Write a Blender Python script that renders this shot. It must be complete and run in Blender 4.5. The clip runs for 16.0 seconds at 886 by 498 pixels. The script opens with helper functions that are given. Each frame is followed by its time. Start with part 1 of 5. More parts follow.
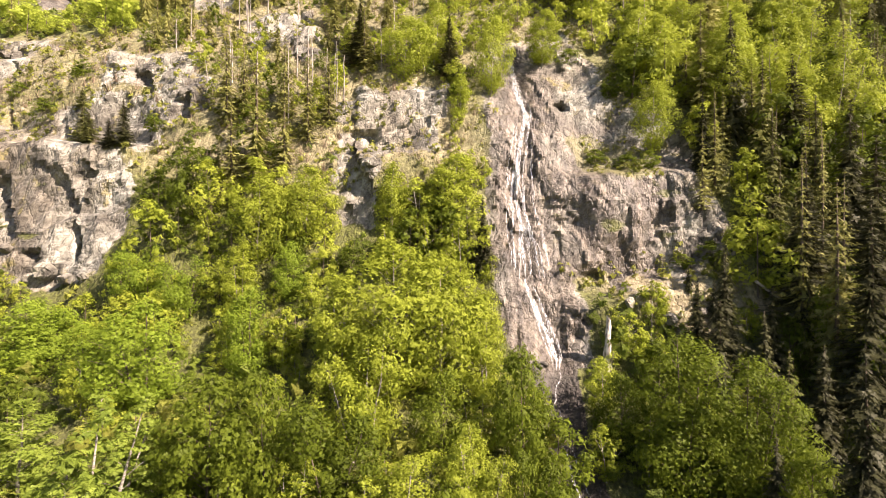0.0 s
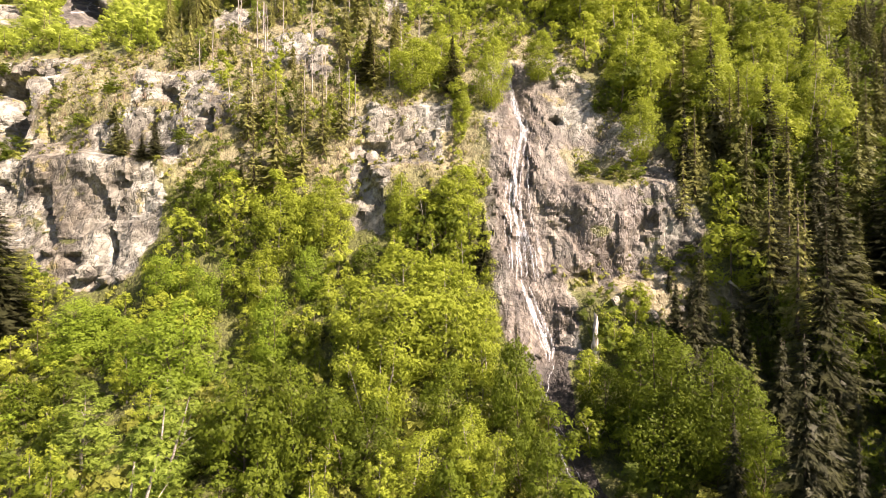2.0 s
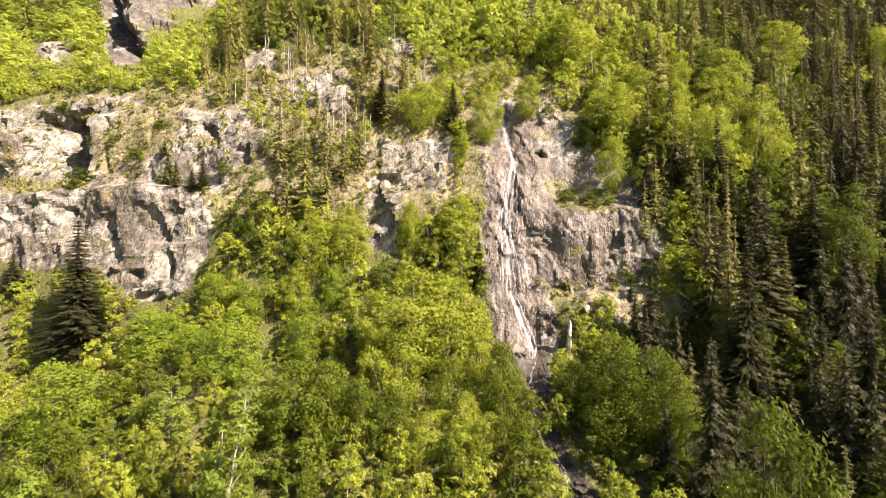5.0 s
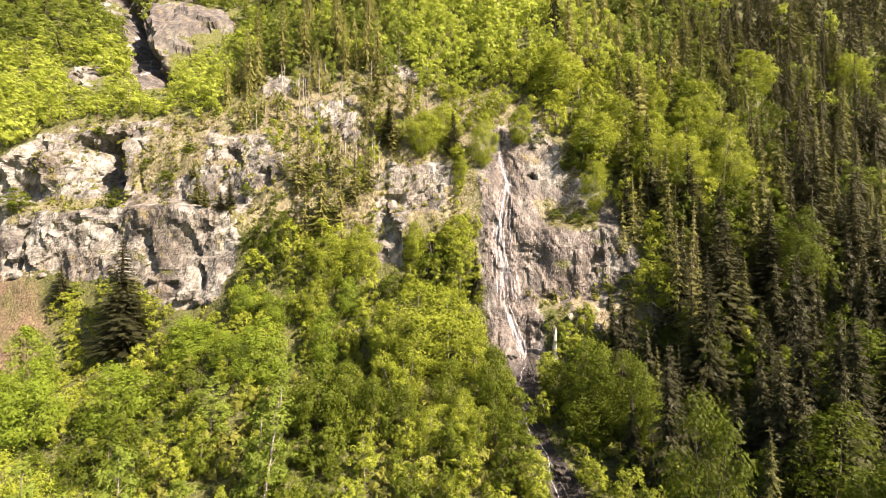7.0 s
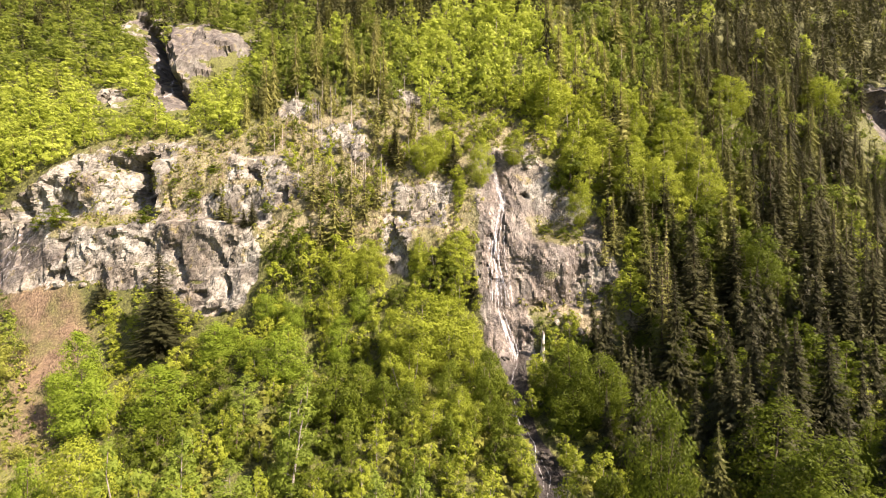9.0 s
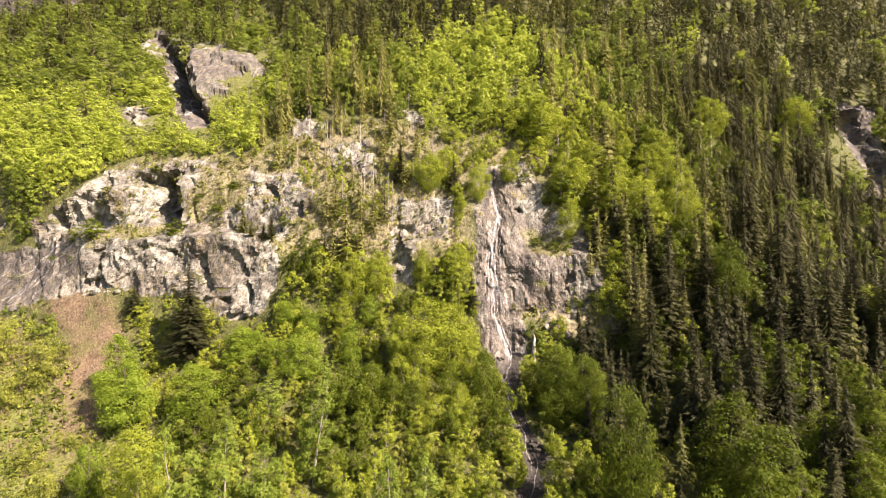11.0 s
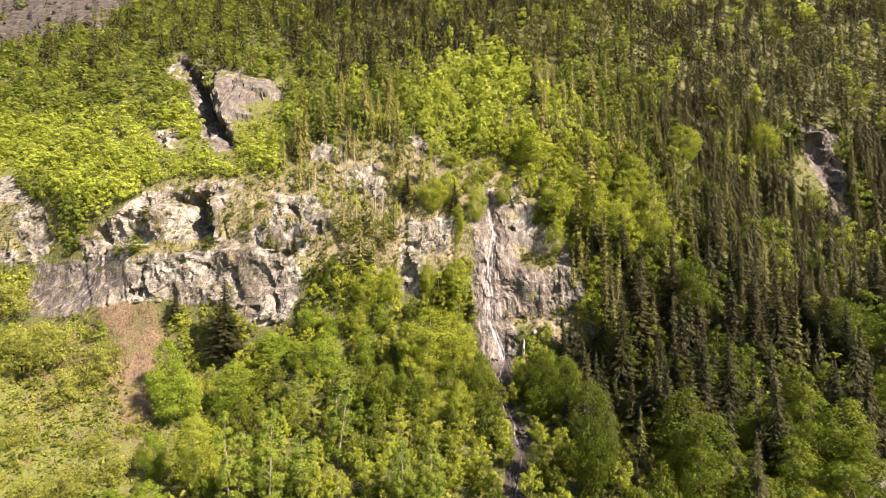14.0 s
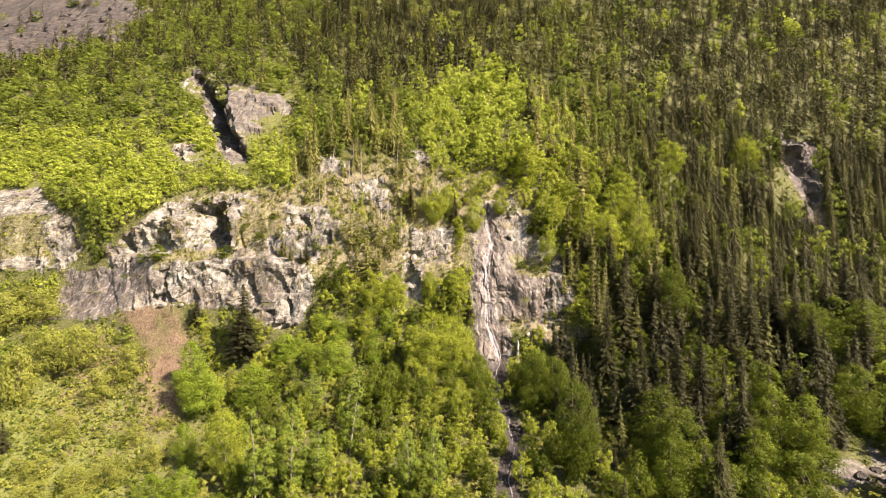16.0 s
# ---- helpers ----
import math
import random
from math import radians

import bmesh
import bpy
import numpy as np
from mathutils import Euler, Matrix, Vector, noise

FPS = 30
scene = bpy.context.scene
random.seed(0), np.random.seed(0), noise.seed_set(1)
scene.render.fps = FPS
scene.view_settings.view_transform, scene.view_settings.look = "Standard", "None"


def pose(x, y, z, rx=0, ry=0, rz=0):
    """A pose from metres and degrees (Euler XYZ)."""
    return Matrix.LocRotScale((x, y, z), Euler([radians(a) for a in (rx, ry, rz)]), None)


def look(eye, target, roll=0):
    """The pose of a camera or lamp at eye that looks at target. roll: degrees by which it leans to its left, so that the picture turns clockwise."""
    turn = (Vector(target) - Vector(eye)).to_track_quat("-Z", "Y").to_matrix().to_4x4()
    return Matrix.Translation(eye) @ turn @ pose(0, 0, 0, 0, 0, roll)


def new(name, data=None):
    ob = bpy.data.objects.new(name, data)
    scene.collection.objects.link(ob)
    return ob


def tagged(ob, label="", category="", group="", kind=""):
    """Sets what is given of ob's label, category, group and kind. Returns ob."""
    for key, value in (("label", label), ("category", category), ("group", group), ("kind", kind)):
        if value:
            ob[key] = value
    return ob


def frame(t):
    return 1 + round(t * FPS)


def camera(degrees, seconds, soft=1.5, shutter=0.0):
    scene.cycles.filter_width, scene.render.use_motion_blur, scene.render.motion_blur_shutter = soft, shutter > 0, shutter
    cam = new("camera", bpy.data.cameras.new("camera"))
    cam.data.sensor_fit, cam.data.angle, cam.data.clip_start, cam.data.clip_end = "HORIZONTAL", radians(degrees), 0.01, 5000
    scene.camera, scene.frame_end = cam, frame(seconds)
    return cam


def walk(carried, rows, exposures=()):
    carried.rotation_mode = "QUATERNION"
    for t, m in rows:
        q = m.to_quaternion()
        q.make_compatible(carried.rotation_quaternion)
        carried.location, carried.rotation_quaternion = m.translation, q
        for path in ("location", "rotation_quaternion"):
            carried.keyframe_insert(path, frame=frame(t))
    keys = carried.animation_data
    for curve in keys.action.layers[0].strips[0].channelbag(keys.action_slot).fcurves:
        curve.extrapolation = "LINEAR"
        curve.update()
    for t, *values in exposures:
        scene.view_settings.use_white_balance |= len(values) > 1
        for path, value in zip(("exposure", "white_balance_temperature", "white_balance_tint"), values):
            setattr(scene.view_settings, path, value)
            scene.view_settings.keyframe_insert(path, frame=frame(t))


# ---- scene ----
cam = camera(80.6, 16.0, soft=0.68)
METRES, EYE, TILT, LEAN, TURN = 100.0, 40.0, 0.0, 0.0, 0.0
ROWS = [
    (0.0, 0.0, 0.0, 0.0, 0.0, 0.0, -0.0),
    (0.5, -0.0008, -0.0139, -0.0002, 0.08, 0.02, 0.0),
    (1.0, -0.0013, -0.0316, 0.0004, 0.16, 0.03, 0.03),
    (1.5, -0.0015, -0.0521, 0.002, 0.25, 0.05, 0.06),
    (2.0, -0.0015, -0.0751, 0.0051, 0.34, 0.04, 0.09),
    (2.5, -0.0016, -0.1002, 0.0089, 0.41, 0.03, 0.14),
    (3.0, -0.0012, -0.1267, 0.0143, 0.49, -0.0, 0.19),
    (3.5, -0.0004, -0.1542, 0.0198, 0.57, -0.01, 0.23),
    (4.0, 0.0005, -0.1829, 0.025, 0.64, -0.02, 0.27),
    (6.5, 0.006, -0.3376, 0.0603, 0.98, -0.05, 0.41),
    (7.0, 0.0069, -0.3702, 0.0679, 1.03, -0.04, 0.42),
    (7.5, 0.0081, -0.4029, 0.0752, 1.08, -0.03, 0.45),
    (8.0, 0.0092, -0.436, 0.0827, 1.12, -0.01, 0.46),
    (8.5, 0.0102, -0.4695, 0.0901, 1.17, -0.01, 0.49),
    (9.0, 0.0116, -0.5029, 0.0971, 1.23, 0.03, 0.51),
    (9.5, 0.0126, -0.5365, 0.104, 1.27, 0.05, 0.5),
    (12.0, 0.0171, -0.7054, 0.1395, 1.51, 0.1, 0.5),
    (12.5, 0.0177, -0.7395, 0.1473, 1.54, 0.1, 0.5),
    (13.0, 0.0184, -0.7736, 0.1554, 1.59, 0.08, 0.51),
    (13.5, 0.0194, -0.8078, 0.1631, 1.62, 0.06, 0.52),
    (14.0, 0.0211, -0.8418, 0.1712, 1.66, 0.05, 0.53),
    (14.5, 0.0225, -0.8758, 0.1797, 1.71, 0.03, 0.56),
    (15.0, 0.0239, -0.9097, 0.1872, 1.76, 0.03, 0.57),
    (15.5, 0.0254, -0.9437, 0.1946, 1.79, 0.0, 0.57),
    (16.0, 0.0269, -0.9779, 0.202, 1.82, -0.0, 0.58),
]
walk(cam, [(t, pose(0, 0, EYE, TILT, LEAN, TURN) @ pose(METRES * x, METRES * y, METRES * z, 90 + pitch, roll, yaw)) for t, x, y, z, yaw, pitch, roll in ROWS], exposures=((0.0, 1.93, 7300, 28.5), (16.0, 1.79, 7300, 28.5)))

# ---- daylight: a high sun from the right, behind the camera, and a clear sky ----
SUN_TURN, SUN_HIGH = 121.0, 42.0
world = bpy.data.worlds.new("sky")
scene.world = world
world.use_nodes = True
sky = world.node_tree.nodes.new("ShaderNodeTexSky")
sky.sky_type, sky.sun_disc = "NISHITA", False
sky.sun_elevation, sky.sun_rotation = radians(SUN_HIGH), radians(SUN_TURN)
background = world.node_tree.nodes["Background"]
background.inputs["Strength"].default_value = 0.05
world.node_tree.links.new(sky.outputs[0], background.inputs["Color"])
sun_data = bpy.data.lights.new("sun", "SUN")
sun_data.energy, sun_data.angle, sun_data.color = 5.0, radians(0.6), (1.0, 0.92, 0.78)
sun = new("sun", sun_data)
to_sun = Vector((math.sin(radians(SUN_TURN)) * math.cos(radians(SUN_HIGH)), math.cos(radians(SUN_TURN)) * math.cos(radians(SUN_HIGH)), math.sin(radians(SUN_HIGH))))
sun.matrix_world = look(to_sun * 300, (0, 0, 0))


# ---- materials ----
def material(name, roughness=0.8, metallic=0.0):
    m = bpy.data.materials.new(name)
    m.use_nodes = True
    shader = m.node_tree.nodes["Principled BSDF"]
    shader.inputs["Roughness"].default_value, shader.inputs["Metallic"].default_value = roughness, metallic
    return m, m.node_tree.nodes, m.node_tree.links, shader


def ramp(nodes, links, source, stops):
    r = nodes.new("ShaderNodeValToRGB")
    while len(r.color_ramp.elements) < len(stops):
        r.color_ramp.elements.new(0.5)
    for e, (at, colour) in zip(r.color_ramp.elements, stops):
        e.position, e.color = at, (*colour, 1)
    links.new(source, r.inputs["Fac"])
    return r.outputs["Color"]


def calc(nodes, links, kind, a, b=None, clamp=False):
    n = nodes.new("ShaderNodeMath")
    n.operation, n.use_clamp = kind, clamp
    for k, v in enumerate((a, b)):
        if v is None:
            continue
        if isinstance(v, (int, float)):
            n.inputs[k].default_value = v
        else:
            links.new(v, n.inputs[k])
    return n.outputs[0]


def texture(nodes, links, kind, scale, detail=6, stretch=(1, 1, 1), rough=0.55, lean=0.0):
    place = nodes.new("ShaderNodeNewGeometry").outputs["Position"]
    if lean:
        turn = nodes.new("ShaderNodeMapping")
        turn.inputs["Rotation"].default_value = (0, radians(lean), 0)
        links.new(place, turn.inputs["Vector"])
        place = turn.outputs[0]
    shift = nodes.new("ShaderNodeMapping")
    shift.inputs["Scale"].default_value = stretch
    links.new(place, shift.inputs["Vector"])
    n = nodes.new(kind)
    n.inputs["Scale"].default_value = scale
    if "Detail" in n.inputs:
        n.inputs["Detail"].default_value = detail
    if kind == "ShaderNodeTexNoise":
        n.inputs["Roughness"].default_value = rough
    links.new(shift.outputs[0], n.inputs["Vector"])
    return n


def mixed(nodes, links, fac, a, b, kind="MIX"):
    n = nodes.new("ShaderNodeMix")
    n.data_type, n.blend_type = "RGBA", kind
    for k, v in ((0, fac), (6, a), (7, b)):
        if isinstance(v, (int, float)):
            n.inputs[k].default_value = v
        elif isinstance(v, tuple):
            n.inputs[k].default_value = (*v, 1)
        else:
            links.new(v, n.inputs[k])
    return n.outputs[2]


def attribute(nodes, name):
    n = nodes.new("ShaderNodeAttribute")
    n.attribute_name = name
    return n.outputs["Fac"]


def bump(nodes, links, shader, height, strength, distance):
    b = nodes.new("ShaderNodeBump")
    b.inputs["Strength"].default_value, b.inputs["Distance"].default_value = strength, distance
    links.new(height, b.inputs["Height"])
    links.new(b.outputs[0], shader.inputs["Normal"])


def ground_material():
    m, nodes, links, shader = material("hillside", 0.9)
    big = texture(nodes, links, "ShaderNodeTexNoise", 0.09, 5).outputs[0]
    fine = texture(nodes, links, "ShaderNodeTexNoise", 1.6, 8, rough=0.65).outputs[0]
    mid = texture(nodes, links, "ShaderNodeTexNoise", 0.4, 6).outputs[0]
    streak = texture(nodes, links, "ShaderNodeTexNoise", 0.8, 5, (1, 0.6, 0.12)).outputs[0]
    crack = texture(nodes, links, "ShaderNodeTexVoronoi", 0.55, 4, (1.3, 1, 0.5))
    crack.feature = "DISTANCE_TO_EDGE"
    # bare rock: pale grey, weathered darker in patches, with seams, rust and moss
    rock = ramp(nodes, links, mid, [(0.3, (0.068, 0.065, 0.056)), (0.42, (0.158, 0.156, 0.134)), (0.54, (0.252, 0.252, 0.22)), (0.72, (0.375, 0.376, 0.332))])
    stained = ramp(nodes, links, streak, [(0.38, (0.42, 0.38, 0.36)), (0.52, (1, 1, 1))])
    rock = mixed(nodes, links, 0.25, rock, stained, "MULTIPLY")
    rust = ramp(nodes, links, big, [(0.45, (1.0, 1.0, 1.0)), (0.68, (1.0, 0.9, 0.8))])
    rock = mixed(nodes, links, 0.8, rock, rust, "MULTIPLY")
    leaf_lines = texture(nodes, links, "ShaderNodeTexNoise", 1.5, 7, (1.0, 0.5, 0.12), 0.68, -38).outputs[0]
    grain = ramp(nodes, links, leaf_lines, [(0.36, (0.34, 0.32, 0.3)), (0.47, (0.86, 0.85, 0.83)), (0.58, (1.12, 1.12, 1.12))])
    rock = mixed(nodes, links, 0.55, rock, grain, "MULTIPLY")
    weather = ramp(nodes, links, texture(nodes, links, "ShaderNodeTexNoise", 0.14, 4, (1, 1, 0.6)).outputs[0], [(0.4, (0.48, 0.46, 0.44)), (0.5, (0.83, 0.83, 0.82)), (0.6, (1.04, 1.07, 1.07))])
    rock = mixed(nodes, links, 0.85, rock, weather, "MULTIPLY")
    speck = ramp(nodes, links, fine, [(0.34, (0.45, 0.42, 0.4)), (0.5, (1.0, 1.0, 1.0))])
    rock = mixed(nodes, links, 0.4, rock, speck, "MULTIPLY")
    split = texture(nodes, links, "ShaderNodeTexNoise", 0.55, 4, (1.3, 1.0, 0.8), 0.55).outputs[0]
    seam = calc(nodes, links, "ABSOLUTE", calc(nodes, links, "SUBTRACT", split, 0.5))
    seams = ramp(nodes, links, seam, [(0.0, (0.15, 0.14, 0.13)), (0.005, (0.4, 0.38, 0.36)), (0.012, (1.0, 1.0, 1.0))])
    rock = mixed(nodes, links, 0.9, rock, seams, "MULTIPLY")
    joint = ramp(nodes, links, crack.outputs["Distance"], [(0.0, (0.2, 0.18, 0.17)), (0.03, (1, 1, 1))])
    rock = mixed(nodes, links, 0.2, rock, joint, "MULTIPLY")
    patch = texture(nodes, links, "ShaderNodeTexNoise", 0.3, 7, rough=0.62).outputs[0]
    # dark rock of the slab; on high rock and in gullies it paints shade
    slate_and_shade = ramp(nodes, links, patch, [(0.35, (0.03, 0.027, 0.024)), (0.5, (0.08, 0.073, 0.066)), (0.66, (0.165, 0.152, 0.138))])
    rock = mixed(nodes, links, attribute(nodes, "slate_and_shade"), rock, mixed(nodes, links, 0.7, mixed(nodes, links, 0.7, slate_and_shade, speck, "MULTIPLY"), grain, "MULTIPLY"))
    moss = ramp(nodes, links, fine, [(0.35, (0.075, 0.066, 0.02)), (0.65, (0.22, 0.19, 0.06))])
    rock = mixed(nodes, links, ramp(nodes, links, patch, [(0.58, (0, 0, 0)), (0.65, (0.7, 0.7, 0.7))]), rock, moss)
    wet = ramp(nodes, links, streak, [(0.36, (0.026, 0.022, 0.018)), (0.48, (0.078, 0.067, 0.055)), (0.64, (0.172, 0.15, 0.125))])
    wet = mixed(nodes, links, 0.7, wet, speck, "MULTIPLY")
    wet = mixed(nodes, links, 0.6, wet, seams, "MULTIPLY")
    slant = texture(nodes, links, "ShaderNodeTexNoise", 1.3, 7, (1.0, 0.5, 0.1), 0.68, 36).outputs[0]
    slants = ramp(nodes, links, slant, [(0.36, (0.4, 0.38, 0.36)), (0.48, (0.9, 0.9, 0.88)), (0.62, (1.7, 1.66, 1.6))])
    wet = mixed(nodes, links, 0.85, wet, slants, "MULTIPLY")
    rock = mixed(nodes, links, calc(nodes, links, "MULTIPLY", attribute(nodes, "wet"), 0.9), rock, wet)
    # wet stones by the brook; the same dark tone paints cloud shade on the scree
    damp_and_shade = ramp(nodes, links, fine, [(0.32, (0.008, 0.007, 0.006)), (0.55, (0.03, 0.026, 0.022)), (0.75, (0.075, 0.066, 0.058))])
    rock = mixed(nodes, links, attribute(nodes, "damp_and_shade"), rock, damp_and_shade)
    # soil: moss, litter, dry grass
    litter = ramp(nodes, links, fine, [(0.3, (0.03, 0.032, 0.01)), (0.5, (0.07, 0.078, 0.018)), (0.7, (0.13, 0.145, 0.032))])
    straw = ramp(nodes, links, fine, [(0.28, (0.09, 0.078, 0.045)), (0.45, (0.19, 0.167, 0.098)), (0.6, (0.3, 0.268, 0.172)), (0.78, (0.43, 0.385, 0.275))])
    earth = ramp(nodes, links, fine, [(0.3, (0.062, 0.043, 0.025)), (0.5, (0.145, 0.1, 0.06)), (0.75, (0.25, 0.19, 0.115))])
    soil = mixed(nodes, links, attribute(nodes, "dry"), litter, straw)
    turf = ramp(nodes, links, fine, [(0.28, (0.05, 0.058, 0.014)), (0.5, (0.118, 0.145, 0.028)), (0.75, (0.21, 0.225, 0.05))])
    soil = mixed(nodes, links, attribute(nodes, "turf"), soil, turf)
    soil = mixed(nodes, links, attribute(nodes, "path"), soil, earth)
    edge = calc(nodes, links, "ADD", attribute(nodes, "rock"), calc(nodes, links, "MULTIPLY", calc(nodes, links, "SUBTRACT", fine, 0.5), 0.9))
    edge = ramp(nodes, links, edge, [(0.42, (0, 0, 0)), (0.55, (1, 1, 1))])
    links.new(mixed(nodes, links, edge, soil, rock), shader.inputs["Base Color"])
    gloss = calc(nodes, links, "SUBTRACT", 0.88, calc(nodes, links, "MULTIPLY", attribute(nodes, "wet"), 0.5))
    links.new(gloss, shader.inputs["Roughness"])
    relief = calc(nodes, links, "ADD", fine, calc(nodes, links, "MULTIPLY", leaf_lines, 0.9))
    bump(nodes, links, shader, calc(nodes, links, "ADD", relief, calc(nodes, links, "MINIMUM", calc(nodes, links, "MULTIPLY", seam, 8.0), 0.5)), 0.8, 0.3)
    return m


def leaf_material(name, dark, middle, light, see_through=0.4, spread=0.5, torn=0.0):
    """Leaves: tint runs from leaf to leaf, and from tree to tree; torn sprays have gaps between many small leaves."""
    m = bpy.data.materials.new(name)
    m.use_nodes = True
    nodes, links = m.node_tree.nodes, m.node_tree.links
    nodes.clear()
    random_tree = nodes.new("ShaderNodeObjectInfo").outputs["Random"]
    shade = calc(nodes, links, "ADD", attribute(nodes, "tint"), calc(nodes, links, "MULTIPLY", calc(nodes, links, "SUBTRACT", random_tree, 0.5), spread))
    mottle = texture(nodes, links, "ShaderNodeTexNoise", 7.0, 3, rough=0.7).outputs[0]
    shade = calc(nodes, links, "ADD", shade, calc(nodes, links, "MULTIPLY", calc(nodes, links, "SUBTRACT", mottle, 0.5), 0.9), True)
    colour = ramp(nodes, links, shade, [(0.0, dark), (0.5, middle), (1.0, light)])
    solid, thin, both, out = (nodes.new("ShaderNode" + k) for k in ("BsdfPrincipled", "BsdfTranslucent", "MixShader", "OutputMaterial"))
    solid.inputs["Roughness"].default_value = 0.55
    solid.inputs["Specular IOR Level"].default_value = 0.12
    both.inputs[0].default_value = see_through
    links.new(colour, solid.inputs["Base Color"])
    links.new(colour, thin.inputs["Color"])
    links.new(solid.outputs[0], both.inputs[1])
    links.new(thin.outputs[0], both.inputs[2])
    if torn:
        gaps = texture(nodes, links, "ShaderNodeTexNoise", torn, 2, rough=0.6).outputs[0]
        holes, air = nodes.new("ShaderNodeMixShader"), nodes.new("ShaderNodeBsdfTransparent")
        links.new(calc(nodes, links, "GREATER_THAN", gaps, 0.46), holes.inputs[0])
        links.new(air.outputs[0], holes.inputs[1])
        links.new(both.outputs[0], holes.inputs[2])
        both = holes
    links.new(both.outputs[0], out.inputs[0])
    return m


def bark_material(name, low, high, marks):
    m, nodes, links, shader = material(name, 0.9)
    n = texture(nodes, links, "ShaderNodeTexNoise", 3.0, 6, (1, 1, 0.35 if marks else 2.5)).outputs[0]
    links.new(ramp(nodes, links, n, [(0.38, low), (0.62, high)]), shader.inputs["Base Color"])
    bump(nodes, links, shader, n, 0.6, 0.05)
    return m


def water_material():
    m, nodes, links, shader = material("white_water", 0.3)
    n = texture(nodes, links, "ShaderNodeTexNoise", 3.4, 8, (3.6, 1, 0.18), 0.72).outputs[0]
    links.new(ramp(nodes, links, n, [(0.3, (0.62, 0.65, 0.68)), (0.6, (0.84, 0.87, 0.9))]), shader.inputs["Base Color"])
    links.new(ramp(nodes, links, n, [(0.45, (0.0, 0.0, 0.0)), (0.55, (0.38, 0.38, 0.38)), (0.7, (0.88, 0.88, 0.88))]), shader.inputs["Alpha"])
    bump(nodes, links, shader, n, 0.5, 0.1)
    return m


HILLSIDE = ground_material()
BIRCH_LEAF = leaf_material("birch_leaf", (0.16, 0.198, 0.022), (0.24, 0.297, 0.034), (0.325, 0.38, 0.05), 0.46, 0.4, 15.0)
# alder leaf in two tones: darkened for the shaded right, bright for the sunlit left
ALDER_LEAF = leaf_material("alder_leaf", (0.05, 0.072, 0.008), (0.095, 0.134, 0.013), (0.155, 0.202, 0.022), 0.46, 0.45, 15.0)
SUNLIT_ALDER_LEAF = leaf_material("sunlit_alder_leaf", (0.1, 0.148, 0.015), (0.172, 0.25, 0.026), (0.26, 0.355, 0.044), 0.46, 0.4, 15.0)
WILLOW_LEAF = leaf_material("willow_leaf", (0.13, 0.15, 0.03), (0.21, 0.24, 0.045), (0.32, 0.34, 0.075), 0.42, 0.4, 13.0)
POPLAR_LEAF = leaf_material("poplar_leaf", (0.09, 0.135, 0.02), (0.165, 0.23, 0.034), (0.26, 0.33, 0.06), 0.42, 0.3, 13.0)
# dark spruce against two lighter hemlock tones: sunlit and shaded wood put into colour
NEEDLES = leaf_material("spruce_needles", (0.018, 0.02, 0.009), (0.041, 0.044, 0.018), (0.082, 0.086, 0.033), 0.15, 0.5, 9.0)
LIT_HEMLOCK = leaf_material("lit_hemlock_needles", (0.05, 0.055, 0.018), (0.115, 0.125, 0.036), (0.21, 0.22, 0.064), 0.2, 0.5, 9.0)
HERB_LEAF = leaf_material("herb_leaf", (0.09, 0.11, 0.015), (0.155, 0.185, 0.026), (0.24, 0.26, 0.045), 0.35, 0.3)
PALE_LIT_HEMLOCK = leaf_material("pale_lit_hemlock_needles", (0.11, 0.116, 0.038), (0.215, 0.222, 0.066), (0.33, 0.335, 0.115), 0.3, 0.4, 8.0)
BIRCH_SPRAY = leaf_material("birch_spray", (0.2, 0.25, 0.036), (0.325, 0.4, 0.06), (0.425, 0.5, 0.09), 0.5, 0.4, 9.0)
ALDER_SPRAY = leaf_material("alder_spray", (0.07, 0.1, 0.016), (0.14, 0.19, 0.03), (0.24, 0.3, 0.05), 0.48, 0.45, 9.0)
SHRUB_LEAF = leaf_material("shrub_leaf", (0.1, 0.115, 0.022), (0.2, 0.22, 0.042), (0.32, 0.34, 0.075), 0.4, 0.3, 9.0)
STRAW = leaf_material("dry_grass", (0.13, 0.12, 0.04), (0.29, 0.265, 0.105), (0.46, 0.42, 0.22), 0.3, 0.2)
TWIGS = leaf_material("bare_twigs", (0.09, 0.065, 0.045), (0.21, 0.155, 0.112), (0.36, 0.285, 0.21), 0.05, 0.2)
BROWN_BARK = bark_material("brown_bark", (0.05, 0.038, 0.028), (0.13, 0.1, 0.075), True)
PALE_BARK = bark_material("pale_bark", (0.12, 0.105, 0.09), (0.32, 0.295, 0.255), False)
GREY_WOOD = bark_material("grey_wood", (0.13, 0.115, 0.1), (0.36, 0.33, 0.29), True)
DEAD_WOOD = bark_material("dead_wood", (0.16, 0.14, 0.12), (0.6, 0.57, 0.52), True)
WATER = water_material()


def snow_material():
    m, nodes, links, shader = material("old_snow", 0.6)
    n = texture(nodes, links, "ShaderNodeTexNoise", 0.8, 5).outputs[0]
    links.new(ramp(nodes, links, n, [(0.35, (0.7, 0.7, 0.7)), (0.6, (0.86, 0.87, 0.88))]), shader.inputs["Base Color"])
    bump(nodes, links, shader, n, 0.4, 0.2)
    return m


SNOW = snow_material()

# ---- the hillside as a sheet: y is the distance at each (x, height) ----
def hash01(i, j, s):
    n = (i * 374761393 + j * 668265263 + s * 974711) & 0xFFFFFFFF
    n = ((n ^ (n >> 13)) * 1274126177) & 0xFFFFFFFF
    return ((n ^ (n >> 16)) & 0xFFFF) / 65535.0


